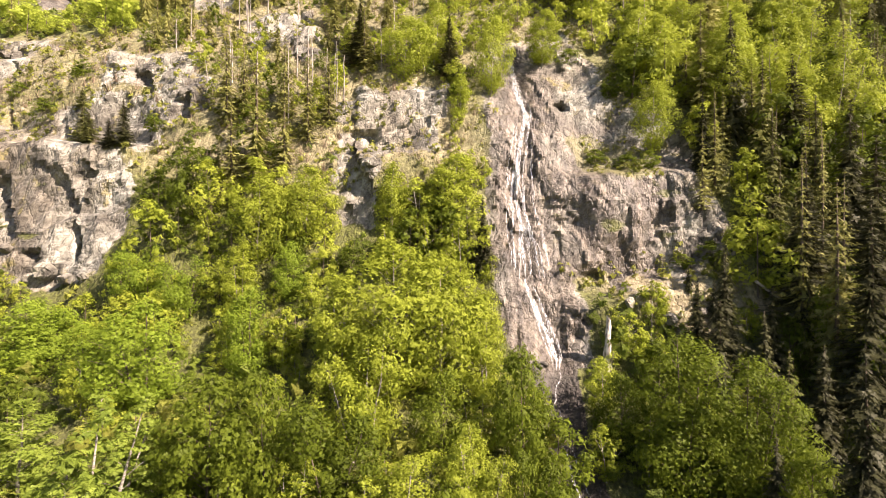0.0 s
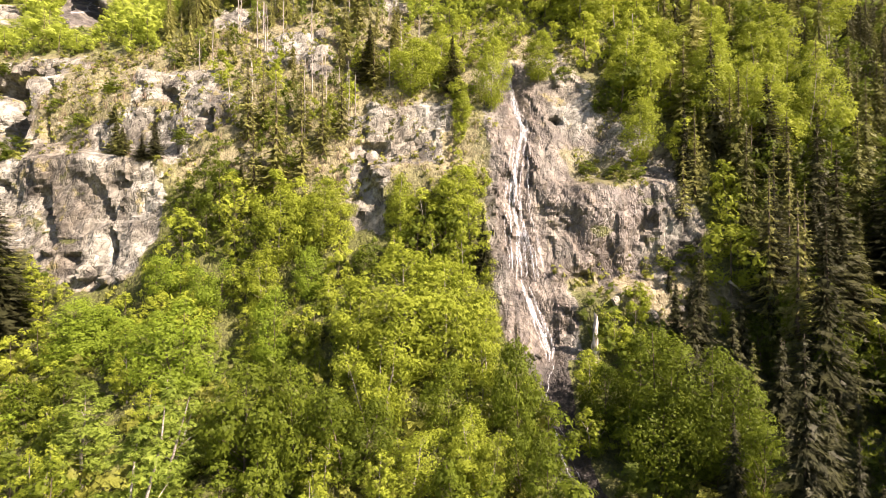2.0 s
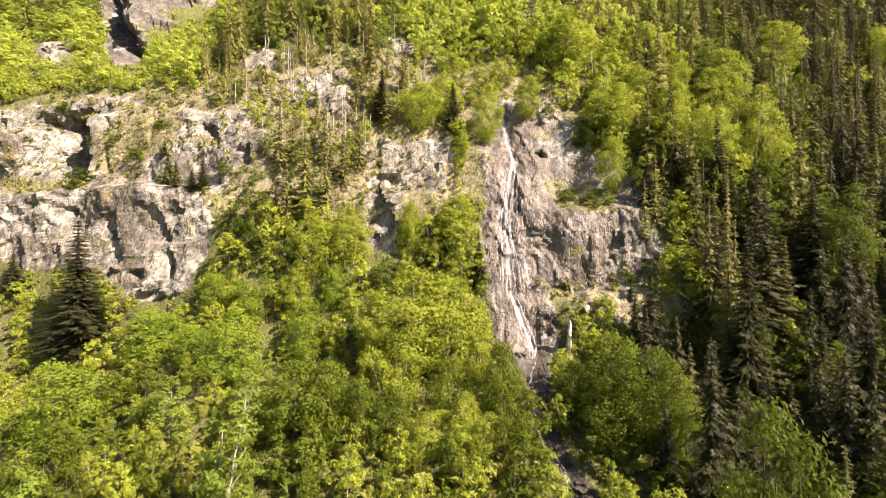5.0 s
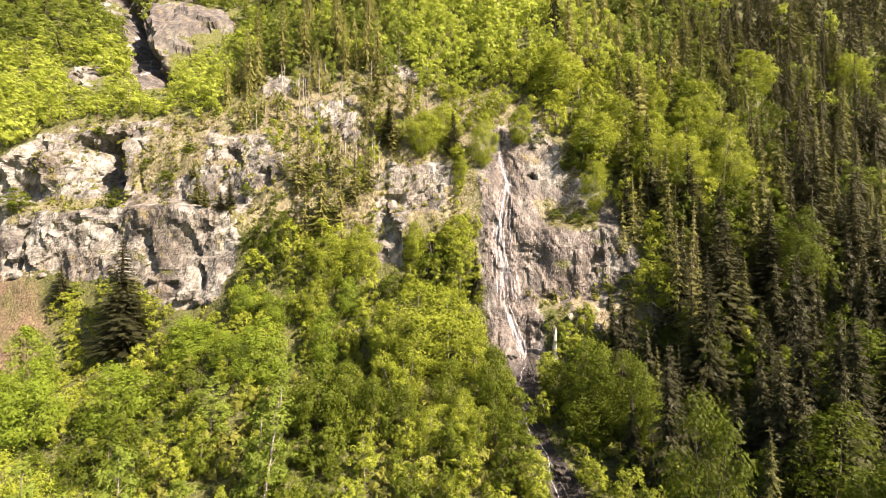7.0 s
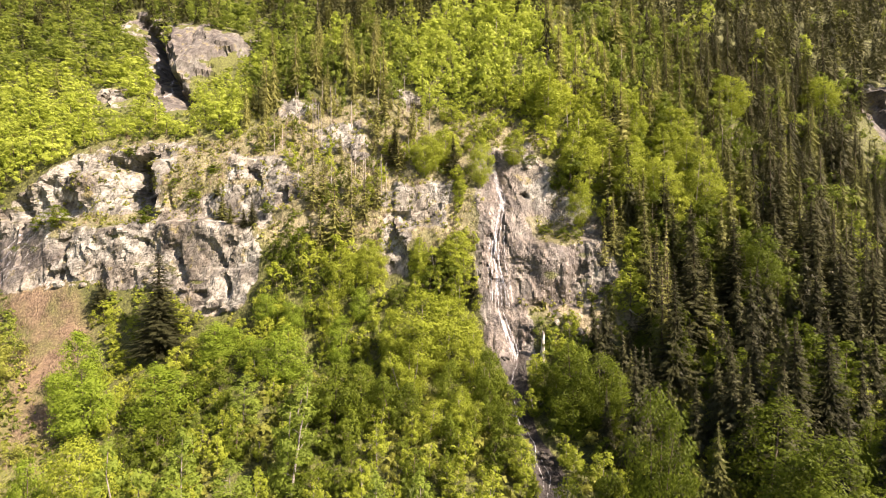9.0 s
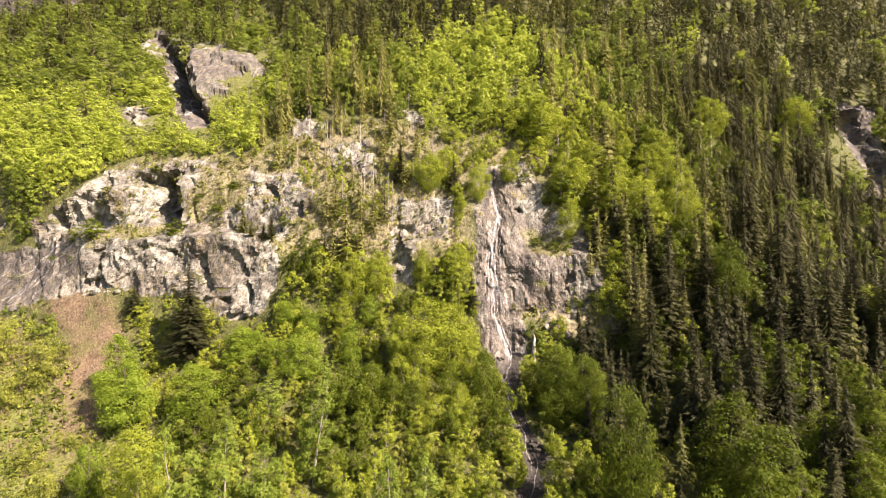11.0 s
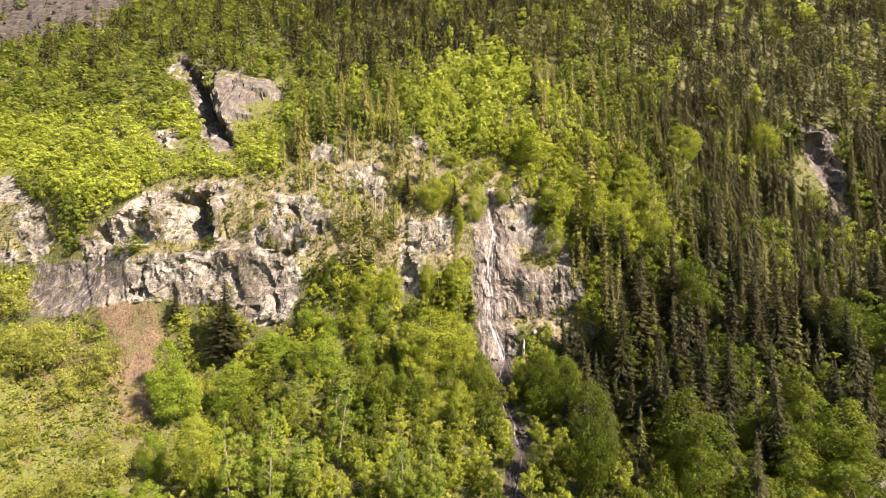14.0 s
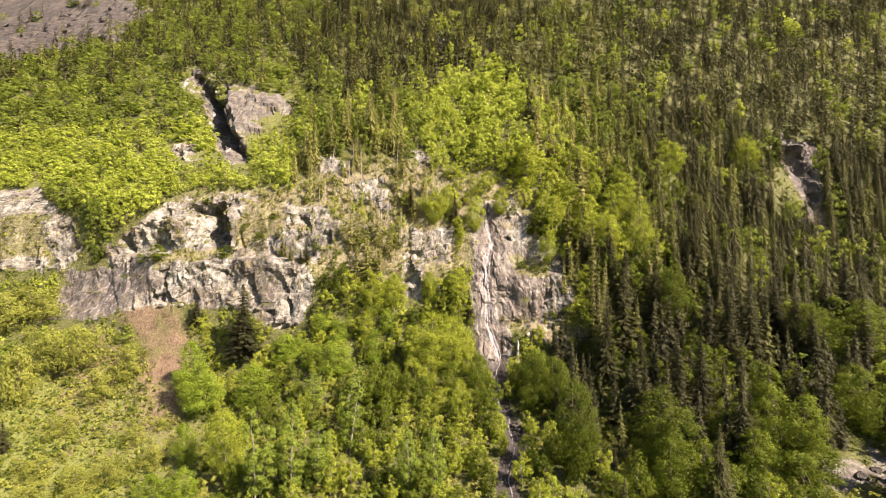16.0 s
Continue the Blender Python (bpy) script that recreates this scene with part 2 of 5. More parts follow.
def vnoise(x, y, s):
    """Smooth value noise in 0..1, a unit a cell."""
    i, j = np.floor(x).astype(np.int64), np.floor(y).astype(np.int64)
    u, v = x - i, y - j
    u, v = u * u * (3 - 2 * u), v * v * (3 - 2 * v)
    a, b = hash01(i, j, s), hash01(i + 1, j, s)
    c, d = hash01(i, j + 1, s), hash01(i + 1, j + 1, s)
    return (a * (1 - u) + b * u) * (1 - v) + (c * (1 - u) + d * u) * v


def fbm(x, y, s, octaves=4):
    total, amp, norm = 0.0, 1.0, 0.0
    for k in range(octaves):
        total = total + amp * (vnoise(x * 2 ** k, y * 2 ** k, s + k) - 0.5)
        norm += amp
        amp *= 0.5
    return total / norm


def facets(x, y, s, sharp=32.0):
    """Cells with a tilted face each, worn at their joints: the broken faces of a crag, about -1..1."""
    i0, j0 = np.floor(x).astype(np.int64), np.floor(y).astype(np.int64)
    total, weight = np.zeros(x.shape), np.zeros(x.shape)
    for di in (-1, 0, 1):
        for dj in (-1, 0, 1):
            i, j = i0 + di, j0 + dj
            dx, dy = x - i - 0.15 - 0.7 * hash01(i, j, s), y - j - 0.15 - 0.7 * hash01(i, j, s + 1)
            face = (hash01(i, j, s + 2) - 0.5) * 1.2 + dx * (hash01(i, j, s + 3) - 0.5) * 1.6 + dy * (hash01(i, j, s + 4) - 0.8) * 1.3
            w = np.exp(-sharp * (dx * dx + dy * dy))
            total, weight = total + w * face, weight + w
    return total / weight


def hermite(knots, rows, q):
    """Smooth curve through rows (len(knots), ...) at q, straight past the ends."""
    knots, rows = np.asarray(knots, float), np.asarray(rows, float)
    slope = np.gradient(rows, knots, axis=0)
    k = np.clip(np.searchsorted(knots, q) - 1, 0, len(knots) - 2)
    h = knots[k + 1] - knots[k]
    t = (q - knots[k]) / h
    tc = np.clip(t, 0, 1)
    past = (t - tc) * h
    pick = (lambda a, n: a[n]) if rows.ndim == 1 else (lambda a, n: a[n, np.arange(len(n))])
    p0, p1, m0, m1 = pick(rows, k), pick(rows, k + 1), pick(slope, k), pick(slope, k + 1)
    value = (2 * tc ** 3 - 3 * tc ** 2 + 1) * p0 + (tc ** 3 - 2 * tc ** 2 + tc) * h * m0 + (3 * tc ** 2 - 2 * tc ** 3) * p1 + (tc ** 3 - tc ** 2) * h * m1
    return value + past * np.where(t < 0, m0, m1)


SLOPE_X = (-200, -135, -85, -40, 0, 25, 60, 110, 200)
SLOPE_Z = (0, 12, 26, 40, 55, 76, 106, 150, 200)
SLOPE_Y = (
    (10, 8, 8, 5, 3, 2, 12, 18, 20),
    (60, 55, 52, 42, 40, 42, 38, 48, 60),
    (85, 80, 73, 68, 66, 65, 60, 70, 88),
    (98, 95, 82, 76, 75, 72, 72, 86, 105),
    (108, 101, 89, 84, 82, 80, 82, 99, 118),
    (118, 106, 100, 97, 95, 94, 98, 113, 130),
    (150, 137, 134, 125, 122, 118, 122, 132, 150),
    (190, 182, 178, 172, 170, 165, 160, 168, 185),
    (240, 232, 225, 222, 222, 215, 208, 210, 225),
)


def even_slope(x, z):
    rows = np.asarray(SLOPE_Y, float)
    cols = np.stack([hermite(SLOPE_Z, rows[:, c], z) for c in range(len(SLOPE_X))])
    return hermite(SLOPE_X, cols, np.clip(x, -260, 260)) + 0.25 * np.maximum(np.abs(x) - 260, 0)


TABLE_X, TABLE_Z = np.arange(-480.0, 481.0), np.arange(-6.0, 441.0)


def tabled(values, x, z):
    """Reads a table over TABLE_X, TABLE_Z at the given points."""
    u, v = np.clip(x - TABLE_X[0], 0, len(TABLE_X) - 1.001), np.clip(z - TABLE_Z[0], 0, len(TABLE_Z) - 1.001)
    i, j = u.astype(int), v.astype(int)
    u, v = u - i, v - j
    return (values[j, i] * (1 - u) + values[j, i + 1] * u) * (1 - v) + (values[j + 1, i] * (1 - u) + values[j + 1, i + 1] * u) * v


TABLE_GRID = np.meshgrid(TABLE_X, TABLE_Z)
SLOPE_TABLE = even_slope(TABLE_GRID[0].ravel(), TABLE_GRID[1].ravel()).reshape(TABLE_GRID[0].shape)


def slope_y(x, z):
    """The even hillside's y at the given x and height."""
    return tabled(SLOPE_TABLE, x, z)


def inside(x, z, corners, soft):
    """1 within the outline, 0 outside, soft over that many metres."""
    sign, dist = np.zeros(x.shape, bool), np.full(x.shape, 1e9)
    for k, (x0, z0) in enumerate(corners):
        x1, z1 = corners[k - 1]
        ex, ez = x1 - x0, z1 - z0
        t = np.clip(((x - x0) * ex + (z - z0) * ez) / (ex * ex + ez * ez), 0, 1)
        dist = np.minimum(dist, np.hypot(x - x0 - t * ex, z - z0 - t * ez))
        if z0 != z1:
            sign ^= ((z0 > z) != (z1 > z)) & (x < ex * (z - z0) / ez + x0)
    return np.clip(0.5 + np.where(sign, dist, -dist) / soft, 0, 1)


# outlines of the bare places, in (x, height)
FALL_CLIFF = ((7, 45), (9, 66), (10, 77), (22, 79), (28, 72), (31, 64), (38, 52), (39, 44), (35, 39), (26, 36), (19, 33), (17, 27), (14, 24), (10, 28), (8, 36))
UPPER_CRAG = ((-140, 62), (-127, 69), (-113, 80), (-98, 83), (-76, 84), (-59, 80), (-43, 72), (-42, 64), (-47, 56), (-72, 57), (-105, 55), (-132, 55))
LOWER_CRAG = ((-124, 46), (-118, 57), (-99, 59), (-51, 59), (-47, 45), (-50, 36), (-58, 33), (-70, 40), (-100, 41), (-124, 39))
DARK_SLAB = ((-158, 35), (-150, 53), (-119, 57), (-107, 50), (-120, 39), (-136, 35))
MID_ROCK = ((-19, 65), (-12, 69), (1, 69), (1, 55), (-10, 54), (-9, 43), (-14, 43), (-16, 52))
HIGH_BLOCK = ((-119, 146), (-110, 149), (-98, 146), (-86, 140), (-83, 132), (-89, 122), (-94, 115), (-98, 107), (-104, 116), (-113, 132))
FAR_SCREE = ((-470, 330), (-300, 292), (-236, 250), (-215, 222), (-230, 196), (-300, 190), (-470, 200))
SMALL_SLAB = ((-132, 109), (-118, 107), (-111, 99), (-126, 103))
RIGHT_GULLY = ((141, 101), (149, 106), (162, 107), (161, 97), (155, 88), (151, 68), (142, 65), (144, 86))
LOW_BOULDER = ((85, 7), (112, 9), (106, 2), (88, 3))
BACK_ROCK = ((-42, 88), (-28, 88), (-25, 75), (-38, 78))
UPPER_SLABS = (((-57, 97), (-50, 99), (-42, 97), (-44, 90), (-54, 89)), ((-16, 103), (-9, 101), (-8, 93), (-13, 92)), ((-36, 88), (-27, 89), (-22, 80), (-24, 75), (-33, 77)))
LEFT_CLIFF = ((-225, 88), (-183, 88), (-152, 73), (-147, 55), (-181, 53), (-225, 54))
GULLY = ((-150, 163), (-144, 163), (-93, 103), (-98, 100))
GULLY_BED = ((-152, 165), (-144, 165), (-91, 101), (-98, 97))
PALE_FACE = ((-105, 60), (-104, 79), (-92, 80), (-84, 77), (-82, 62), (-90, 59))
HIGH_FALL = ((-9, 190), (-3, 190), (-2, 168), (-7, 170))
BARE = (FALL_CLIFF, UPPER_CRAG, LOWER_CRAG, DARK_SLAB, MID_ROCK, HIGH_BLOCK, FAR_SCREE, SMALL_SLAB, RIGHT_GULLY, LOW_BOULDER, BACK_ROCK, LEFT_CLIFF, HIGH_FALL, GULLY, *UPPER_SLABS)
GROWN_OVER = (((-203, 58), (-192, 76), (-176, 78), (-164, 70), (-160, 58)), ((-81, 63), (-80, 81), (-66, 84), (-61, 75), (-63, 66), (-69, 66), (-75, 61)), ((-118, 56), (-106, 62), (-88, 60), (-86, 57.5), (-106, 56)), ((20, 57), (25, 58), (33, 54), (30, 50), (22, 51)), ((25, 70), (29, 72), (31, 62), (27, 60)))
EARTH_PATH = ((-121, 42), (-100, 41), (-90, 30), (-86, 23), (-84, 16), (-76, 9), (-65, 5), (-58, 3), (-66, 2.5), (-76, 6), (-86, 10), (-96, 16), (-101, 24), (-112, 31))
BROWN_SCRUB = ((-132, 30), (-112, 33), (-100, 24), (-94, 14), (-84, 8), (-100, 6), (-118, 10), (-132, 18))
MEADOW = ((-150, 22), (-118, 27), (-97, 20), (-70, 8), (-58, 2), (-120, 0), (-160, 8))
DRY_LEDGE = ((15, 37), (28, 39), (42, 38), (43, 31), (31, 30), (20, 34))
DRY_TERRACE = ((-125, 60), (-104, 83), (-62, 86), (-40, 99), (10, 90), (28, 82), (32, 74), (10, 80), (6, 50), (-45, 50), (-60, 58))
FALL_LINE = ((75.5, 12.0), (69, 12.3), (62, 13.2), (53, 11.6), (47, 11.0), (42, 11.6), (35, 12.0), (31, 13.4), (26, 14.4), (21, 13.7), (18, 13.4), (15, 14.2), (12, 15.8), (10, 17.0), (8, 15.2), (6, 12.8), (3, 13.6), (0, 15.0))


def fall_x(z):
    """The x of the stream at each height."""
    zs, xs = zip(*FALL_LINE[::-1])
    return np.interp(z, zs, xs)


def masks(x, z):
    """How much rock, wet, dry grass and bare path there is at each point."""
    far = 1 + 2.2 * np.clip((z - 90) / 40, 0, 1)
    wx = x + far * (9 * fbm(x / 10, z / 10, 11, 5) + 3 * fbm(x / 2.5, z / 2.5, 12, 2))
    wz = z + far * (8 * fbm(x / 10, z / 10, 21, 5) + 3 * fbm(x / 2.5, z / 2.5, 22, 2))
    rock = np.zeros(x.shape)
    for outline in BARE:
        rock = np.maximum(rock, inside(wx, wz, outline, 3.0))
    # grass tufts and shelves break the rock up
    rock = np.clip(rock - 2.6 * np.clip(np.where(z > 150, fbm(x / 26, z / 10, 33, 5) + 0.05, fbm(x / 8, z / 3.0, 31, 5)) - 0.04, 0, 1), 0, 1)
    for outline in GROWN_OVER:
        rock = rock * (1 - 0.6 * inside(wx, wz, outline, 3.0))
    brook = np.clip(1.5 - np.abs(x - fall_x(z)) / np.where(z < 25, 1.3 + 2.0 * vnoise(x / 3, z / 3, 34), 4.2), 0, 1) * (z < 77)
    rock = np.maximum(rock, np.clip(brook * 1.4, 0, 1) * (z > 1))
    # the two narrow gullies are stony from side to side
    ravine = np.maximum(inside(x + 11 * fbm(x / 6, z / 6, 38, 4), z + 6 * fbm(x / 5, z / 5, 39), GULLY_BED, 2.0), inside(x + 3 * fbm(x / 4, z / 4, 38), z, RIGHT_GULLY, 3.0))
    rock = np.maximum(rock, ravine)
    slab = 0.55 * inside(wx, wz, DARK_SLAB, 4.0) * np.clip(0.9 + 2.0 * fbm(x / 2.5 + z / 4, z / 8, 35), 0, 1)
    face = inside(wx, wz, ((7, 45), (8, 64), (20, 62), (33, 50), (30, 37), (19, 33), (17, 27), (14, 24), (10, 28), (8, 36)), 4.0)
    wet = np.maximum(np.maximum(brook * np.where(z < 24, 0.35, 1.0), slab), face * np.clip(0.85 + 0.3 * (z < 38) + 1.2 * fbm(x / 3, z / 12, 36), 0, 1))
    dry = np.maximum(inside(wx, wz, DRY_LEDGE, 3), 0.66 * inside(wx, wz, DRY_TERRACE, 8))
    turf = np.maximum(inside(wx, wz, MEADOW, 10), 0.3 * np.clip((-60 - x) / 15, 0, 1) * (z > 85) * np.clip((130 - z) / 15, 0, 1))
    dry = dry * np.clip(0.95 + 2.2 * fbm(x / 6, z / 4, 37, 4), 0, 1)
    for outline in GROWN_OVER:
        dry = np.maximum(dry, 0.4 * inside(wx, wz, outline, 3.0))
    path = np.maximum(inside(wx, wz, EARTH_PATH, 6) * np.clip(0.8 + 2.0 * fbm(x / 4, z / 3, 69), 0, 1), inside(wx, wz, BROWN_SCRUB, 6) * np.clip(0.35 + 2.2 * fbm(x / 6, z / 4, 68), 0, 0.8))
    # own tone on the slab; elsewhere cloud and cleft shade put into the colour
    slate_and_shade = np.maximum(np.maximum(inside(wx, wz, FAR_SCREE, 20), 0.8 * inside(wx, wz, DARK_SLAB, 5)), np.maximum(0.3 * inside(wx, wz, RIGHT_GULLY, 10), np.maximum(0.8 * inside(wx, wz, HIGH_BLOCK, 10), 0.9 * ravine)))
    return rock, wet, dry, path, turf, slate_and_shade


def ledge(x, z, low, high, x0, x1, depth, tall):
    """A shelf that runs from height low at x0 to high at x1: the face below stands out, the one above falls back."""
    zc = low + (high - low) * np.clip((x - x0) / (x1 - x0), 0, 1) + 6.0 * fbm(x / 17, x / 60, 41) + 1.2 * fbm(x / 3, x / 30, 42)
    span = np.clip((x - x0) / 6, 0, 1) * np.clip((x1 - x) / 6, 0, 1)
    d = z - zc
    return span * depth * (0.4 + 1.2 * vnoise(x / 8, x * 0, 44)) * np.tanh(d / 0.7) * np.exp(-(d / tall) ** 2)


# clefts and hollows in the rock: from x0 to x1, from height z0 to z1, and how deep
NOTCHES = ((-104, -85, 58, 79, 14.0), (-80, -78.5, 60, 69, 2.0), (-58, -53, 66, 73, 3.6), (-48, -44, 61, 68, 3.2), (-110, -105, 40, 46, 3.0), (-86, -82, 50.5, 53.5, 2.0),
           (-59, -55.4, 36, 46, 3.0), (-66, -61, 37.5, 40, 2.5), (17.4, 20, 61.6, 64.2, 2.2), (18.4, 22, 35.3, 37, 2.2), (-17, -11, 56, 60, 2.5), (-130, -124, 57, 66, 4.0),
           (149, 153, 96, 104, 4.5), (152, 155.5, 88, 93, 4.5), (150, 153, 76, 82, 3.0))


def notch(x, z, x0, x1, z0, z1, depth):
    """A cleft that deepens from x0 and ends in a steep wall at x1, leaning to the right as it comes down."""
    lean = 0.3 * (0.5 * (z0 + z1) - z) + 0.7 * min(x1 - x0, 5.0) * fbm(x / 2.4, z / 2.4, 43)
    z = z + 0.6 * min(z1 - z0, 8.0) * fbm(x / 2.4, z / 2.4, 45)
    u = (x - lean - x0) / (x1 - x0)
    tall = np.clip((z1 - z) / (0.25 * (z1 - z0)), 0, 1) * np.clip(2.0 * (z - z0) / (z1 - z0), 0, 1)
    drop = 0.55 * np.clip(u / 0.45, 0, 1) + 0.45 * np.clip((u - 0.45) / 0.15, 0, 1) if depth > 10 else np.clip(u, 0, 1) ** 1.3
    return depth * drop * np.clip(1 - (u - 1) * (x1 - x0) / 0.8, 0, 1) * tall


def surface_y(x, z):
    """The hillside with its shelves, gullies and broken faces."""
    x, z = np.asarray(x, float), np.asarray(z, float)
    rock, wet, dry, path, turf, slate_and_shade = masks(x, z)
    y = slope_y(x, z)
    y = y + ledge(x, z, 60, 57, -128, -44, 2.6, 9) + ledge(x, z, 33, 37, 13, 42, 3.0, 7) + ledge(x, z, 52, 51, 16, 40, 2.6, 7)
    y = y + ledge(x, z, 55, 55, -18, 3, 1.6, 6) + ledge(x, z, 72, 80, -120, -70, 1.8, 6)
    # recess in the upper crag, the gully beside the high block, the stream's bed
    for x0, x1, z0, z1, depth in NOTCHES:
        y = y + notch(x, z, x0, x1, z0, z1, depth)
    gully = x + 96 + (z - 104) * 0.86 + 8 * fbm(z / 11, z / 40, 46) + 5 * fbm(z / 4, x / 9, 48)
    y = y + 12 * np.exp(-(gully / 3.4) ** 2) * np.clip((z - 98) / 8, 0, 1) * np.clip((165 - z) / 20, 0, 1)
    y = y - 12 * inside(x + 9 * fbm(x / 14, z / 14, 58), z + 9 * fbm(x / 14, z / 14, 59), HIGH_BLOCK, 10)
    y = y + 4 * np.exp(-((x - 150 + (z - 85) * 0.1) / 4) ** 2) * inside(x, z, RIGHT_GULLY, 8)
    y = y + (0.9 + 1.6 * np.clip((29 - z) / 12, 0, 1)) * np.exp(-((x - fall_x(z)) / 1.9) ** 2) * np.clip((78 - z) / 4, 0, 1)
    y = y + 6 * fbm(x / 40, z / 40, 51) + 1.4 * fbm(x / 6, z / 6, 55)
    # broken faces: great slabs, blocks on them, and a fine rubble
    sx, sz = x + 2.6 * fbm(x / 6, z / 6, 57, 4), z + 2.6 * fbm(x / 6, z / 6, 67, 4)
    u, v = 0.94 * sx + 0.34 * sz, 0.94 * sz - 0.34 * sx
    a = facets(u / 8.0, v / 12.0, 61, 60.0)
    b = facets(u / 2.7, v / 5.0, 71)
    c = facets((0.5 * sx - 0.87 * sz) / 1.9, (0.87 * sx + 0.5 * sz) / 1.2, 81)
    rough = np.clip(0.25 + 1.3 * vnoise(x / 11, z / 9, 77), 0.25, 1.5)
    smooth_face = 1 - 0.4 * inside(x, z, FALL_CLIFF, 4) - 0.55 * inside(x, z, DARK_SLAB, 6) - 0.75 * inside(x, z, PALE_FACE, 3) - 0.15 * inside(x, z, LOWER_CRAG, 5) - 0.45 * inside(x, z, MID_ROCK, 5)
    by_fall = inside(x, z, FALL_CLIFF, 4)
    across, along = 0.79 * sx - 0.62 * sz, 0.62 * sx + 0.79 * sz
    ribs = fbm(across / 3.2, along / 15, 88, 5)
    broken = 2.3 * a * (1 - 0.6 * by_fall) + (rough + 0.3 * by_fall) * (1.0 * b * (1 - 0.2 * by_fall) + 0.4 * c) + 0.5 * fbm(x / 3, z / 4, 87, 4) + 2.4 * ribs
    return y + rock * broken * smooth_face * (np.clip(0.45 + (z - 24) / 16, 0.45, 1.0) + np.clip((z - 95) / 30, 0, 0.7))


# ---- meshes from arrays ----
def raw_mesh(name, verts, faces, mat, tint=None, smooth=False, layers=None, normals=None):
    me = bpy.data.meshes.new(name)
    faces = np.asarray(faces)
    n, k = faces.shape
    me.vertices.add(len(verts))
    me.vertices.foreach_set("co", np.ascontiguousarray(verts, np.float32).ravel())
    me.loops.add(n * k)
    me.loops.foreach_set("vertex_index", np.ascontiguousarray(faces, np.int32).ravel())
    me.polygons.add(n)
    me.polygons.foreach_set("loop_start", np.arange(0, n * k, k, dtype=np.int32))
    me.polygons.foreach_set("use_smooth", np.full(n, smooth))
    for key, values in (layers or ({"tint": tint} if tint is not None else {})).items():
        layer = me.attributes.new(key, "FLOAT", "POINT")
        layer.data.foreach_set("value", np.ascontiguousarray(values, np.float32).ravel())
    me.materials.append(mat)
    me.update(calc_edges=True)
    me.validate()
    if normals is not None:
        layer = me.attributes.new("custom_normal", "FLOAT_VECTOR", "POINT")
        layer.data.foreach_set("vector", np.ascontiguousarray(normals, np.float32).ravel())
    return me


def steps(*pieces):
    """Knots from (start, end, step) pieces, end to end."""
    return np.concatenate([np.arange(a, b - 1e-6, s) for a, b, s in pieces])


def build_hillside():
    xs = steps((-460, -360, 5), (-360, -235, 2.2), (-235, -165, 1.6), (-165, 4, 0.62), (4, 44, 0.36), (44, 134, 1.6), (134, 166, 0.7), (166, 176, 2), (176, 401, 5))
    zs = steps((0, 22, 0.8), (22, 86, 0.48), (86, 112, 1.1), (112, 250, 1.7), (250, 421, 6))
    gx, gz = np.meshgrid(xs, zs)
    x, z = gx.ravel(), gz.ravel()
    y = surface_y(x, z)
    height = z.copy()
    rock, wet, dry, path, turf, slate_and_shade = masks(x, z)
    damp_and_shade = np.clip(2.0 - np.abs(x - fall_x(z)) / 3.0, 0, 1) * np.clip((27 - z) / 4, 0, 1)
    # cloud shade painted over the far scree, and a darker tone on the low boulder
    damp_and_shade = np.maximum(damp_and_shade, np.maximum(0.6 * inside(x, z, FAR_SCREE, 20), 0.35 * inside(x, z, LOW_BOULDER, 3)))
    # valley floor, from the foot of the slope back under and behind the camera
    back = np.array([-700, -450, -280, -170, -100, -60, -30, -14, -6])
    fx, fb = np.meshgrid(xs, back)
    foot = y[: len(xs)]
    fy = np.tile(foot, len(back)) + fb.ravel()
    fz = np.maximum(fb.ravel() * 0.03, -2.5) + 1.2 * fbm(fx.ravel() / 30, fy / 30, 91)
    zero = np.zeros(len(fy))
    verts = np.column_stack([np.r_[fx.ravel(), x], np.r_[fy, y], np.r_[fz, height]])
    w, h = len(xs), len(back) + len(zs)
    idx = np.arange(w * h).reshape(h, w)
    faces = np.stack([idx[:-1, :-1], idx[:-1, 1:], idx[1:, 1:], idx[1:, :-1]], -1).reshape(-1, 4)
    layers = {"rock": np.r_[zero, rock], "wet": np.r_[zero, wet], "dry": np.r_[zero + 0.4, dry], "path": np.r_[zero, path], "turf": np.r_[zero + 0.6, turf], "slate_and_shade": np.r_[zero, slate_and_shade], "damp_and_shade": np.r_[zero, damp_and_shade]}
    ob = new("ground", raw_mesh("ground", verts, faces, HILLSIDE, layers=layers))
    tagged(ob, "steep rocky mountainside with grey cliffs, moss and dry grass", "hillside", kind="structure")


build_hillside()


# ---- trees ----
def blades(centres, normals, sizes, rng, long=1.6):
    """Small pointed leaves, one triangle each, facing their normals."""
    n = len(centres)
    normals = normals / np.linalg.norm(normals, axis=1, keepdims=True)
    side = np.cross(normals, rng.normal(size=(n, 3)))
    side /= np.linalg.norm(side, axis=1, keepdims=True)
    up = np.cross(normals, side)
    s = sizes[:, None]
    v = np.stack([centres - up * s * long * 0.4 - side * s * 0.5, centres - up * s * long * 0.3 + side * s * 0.55, centres + up * s * long * 0.6], 1)
    return v.reshape(-1, 3)


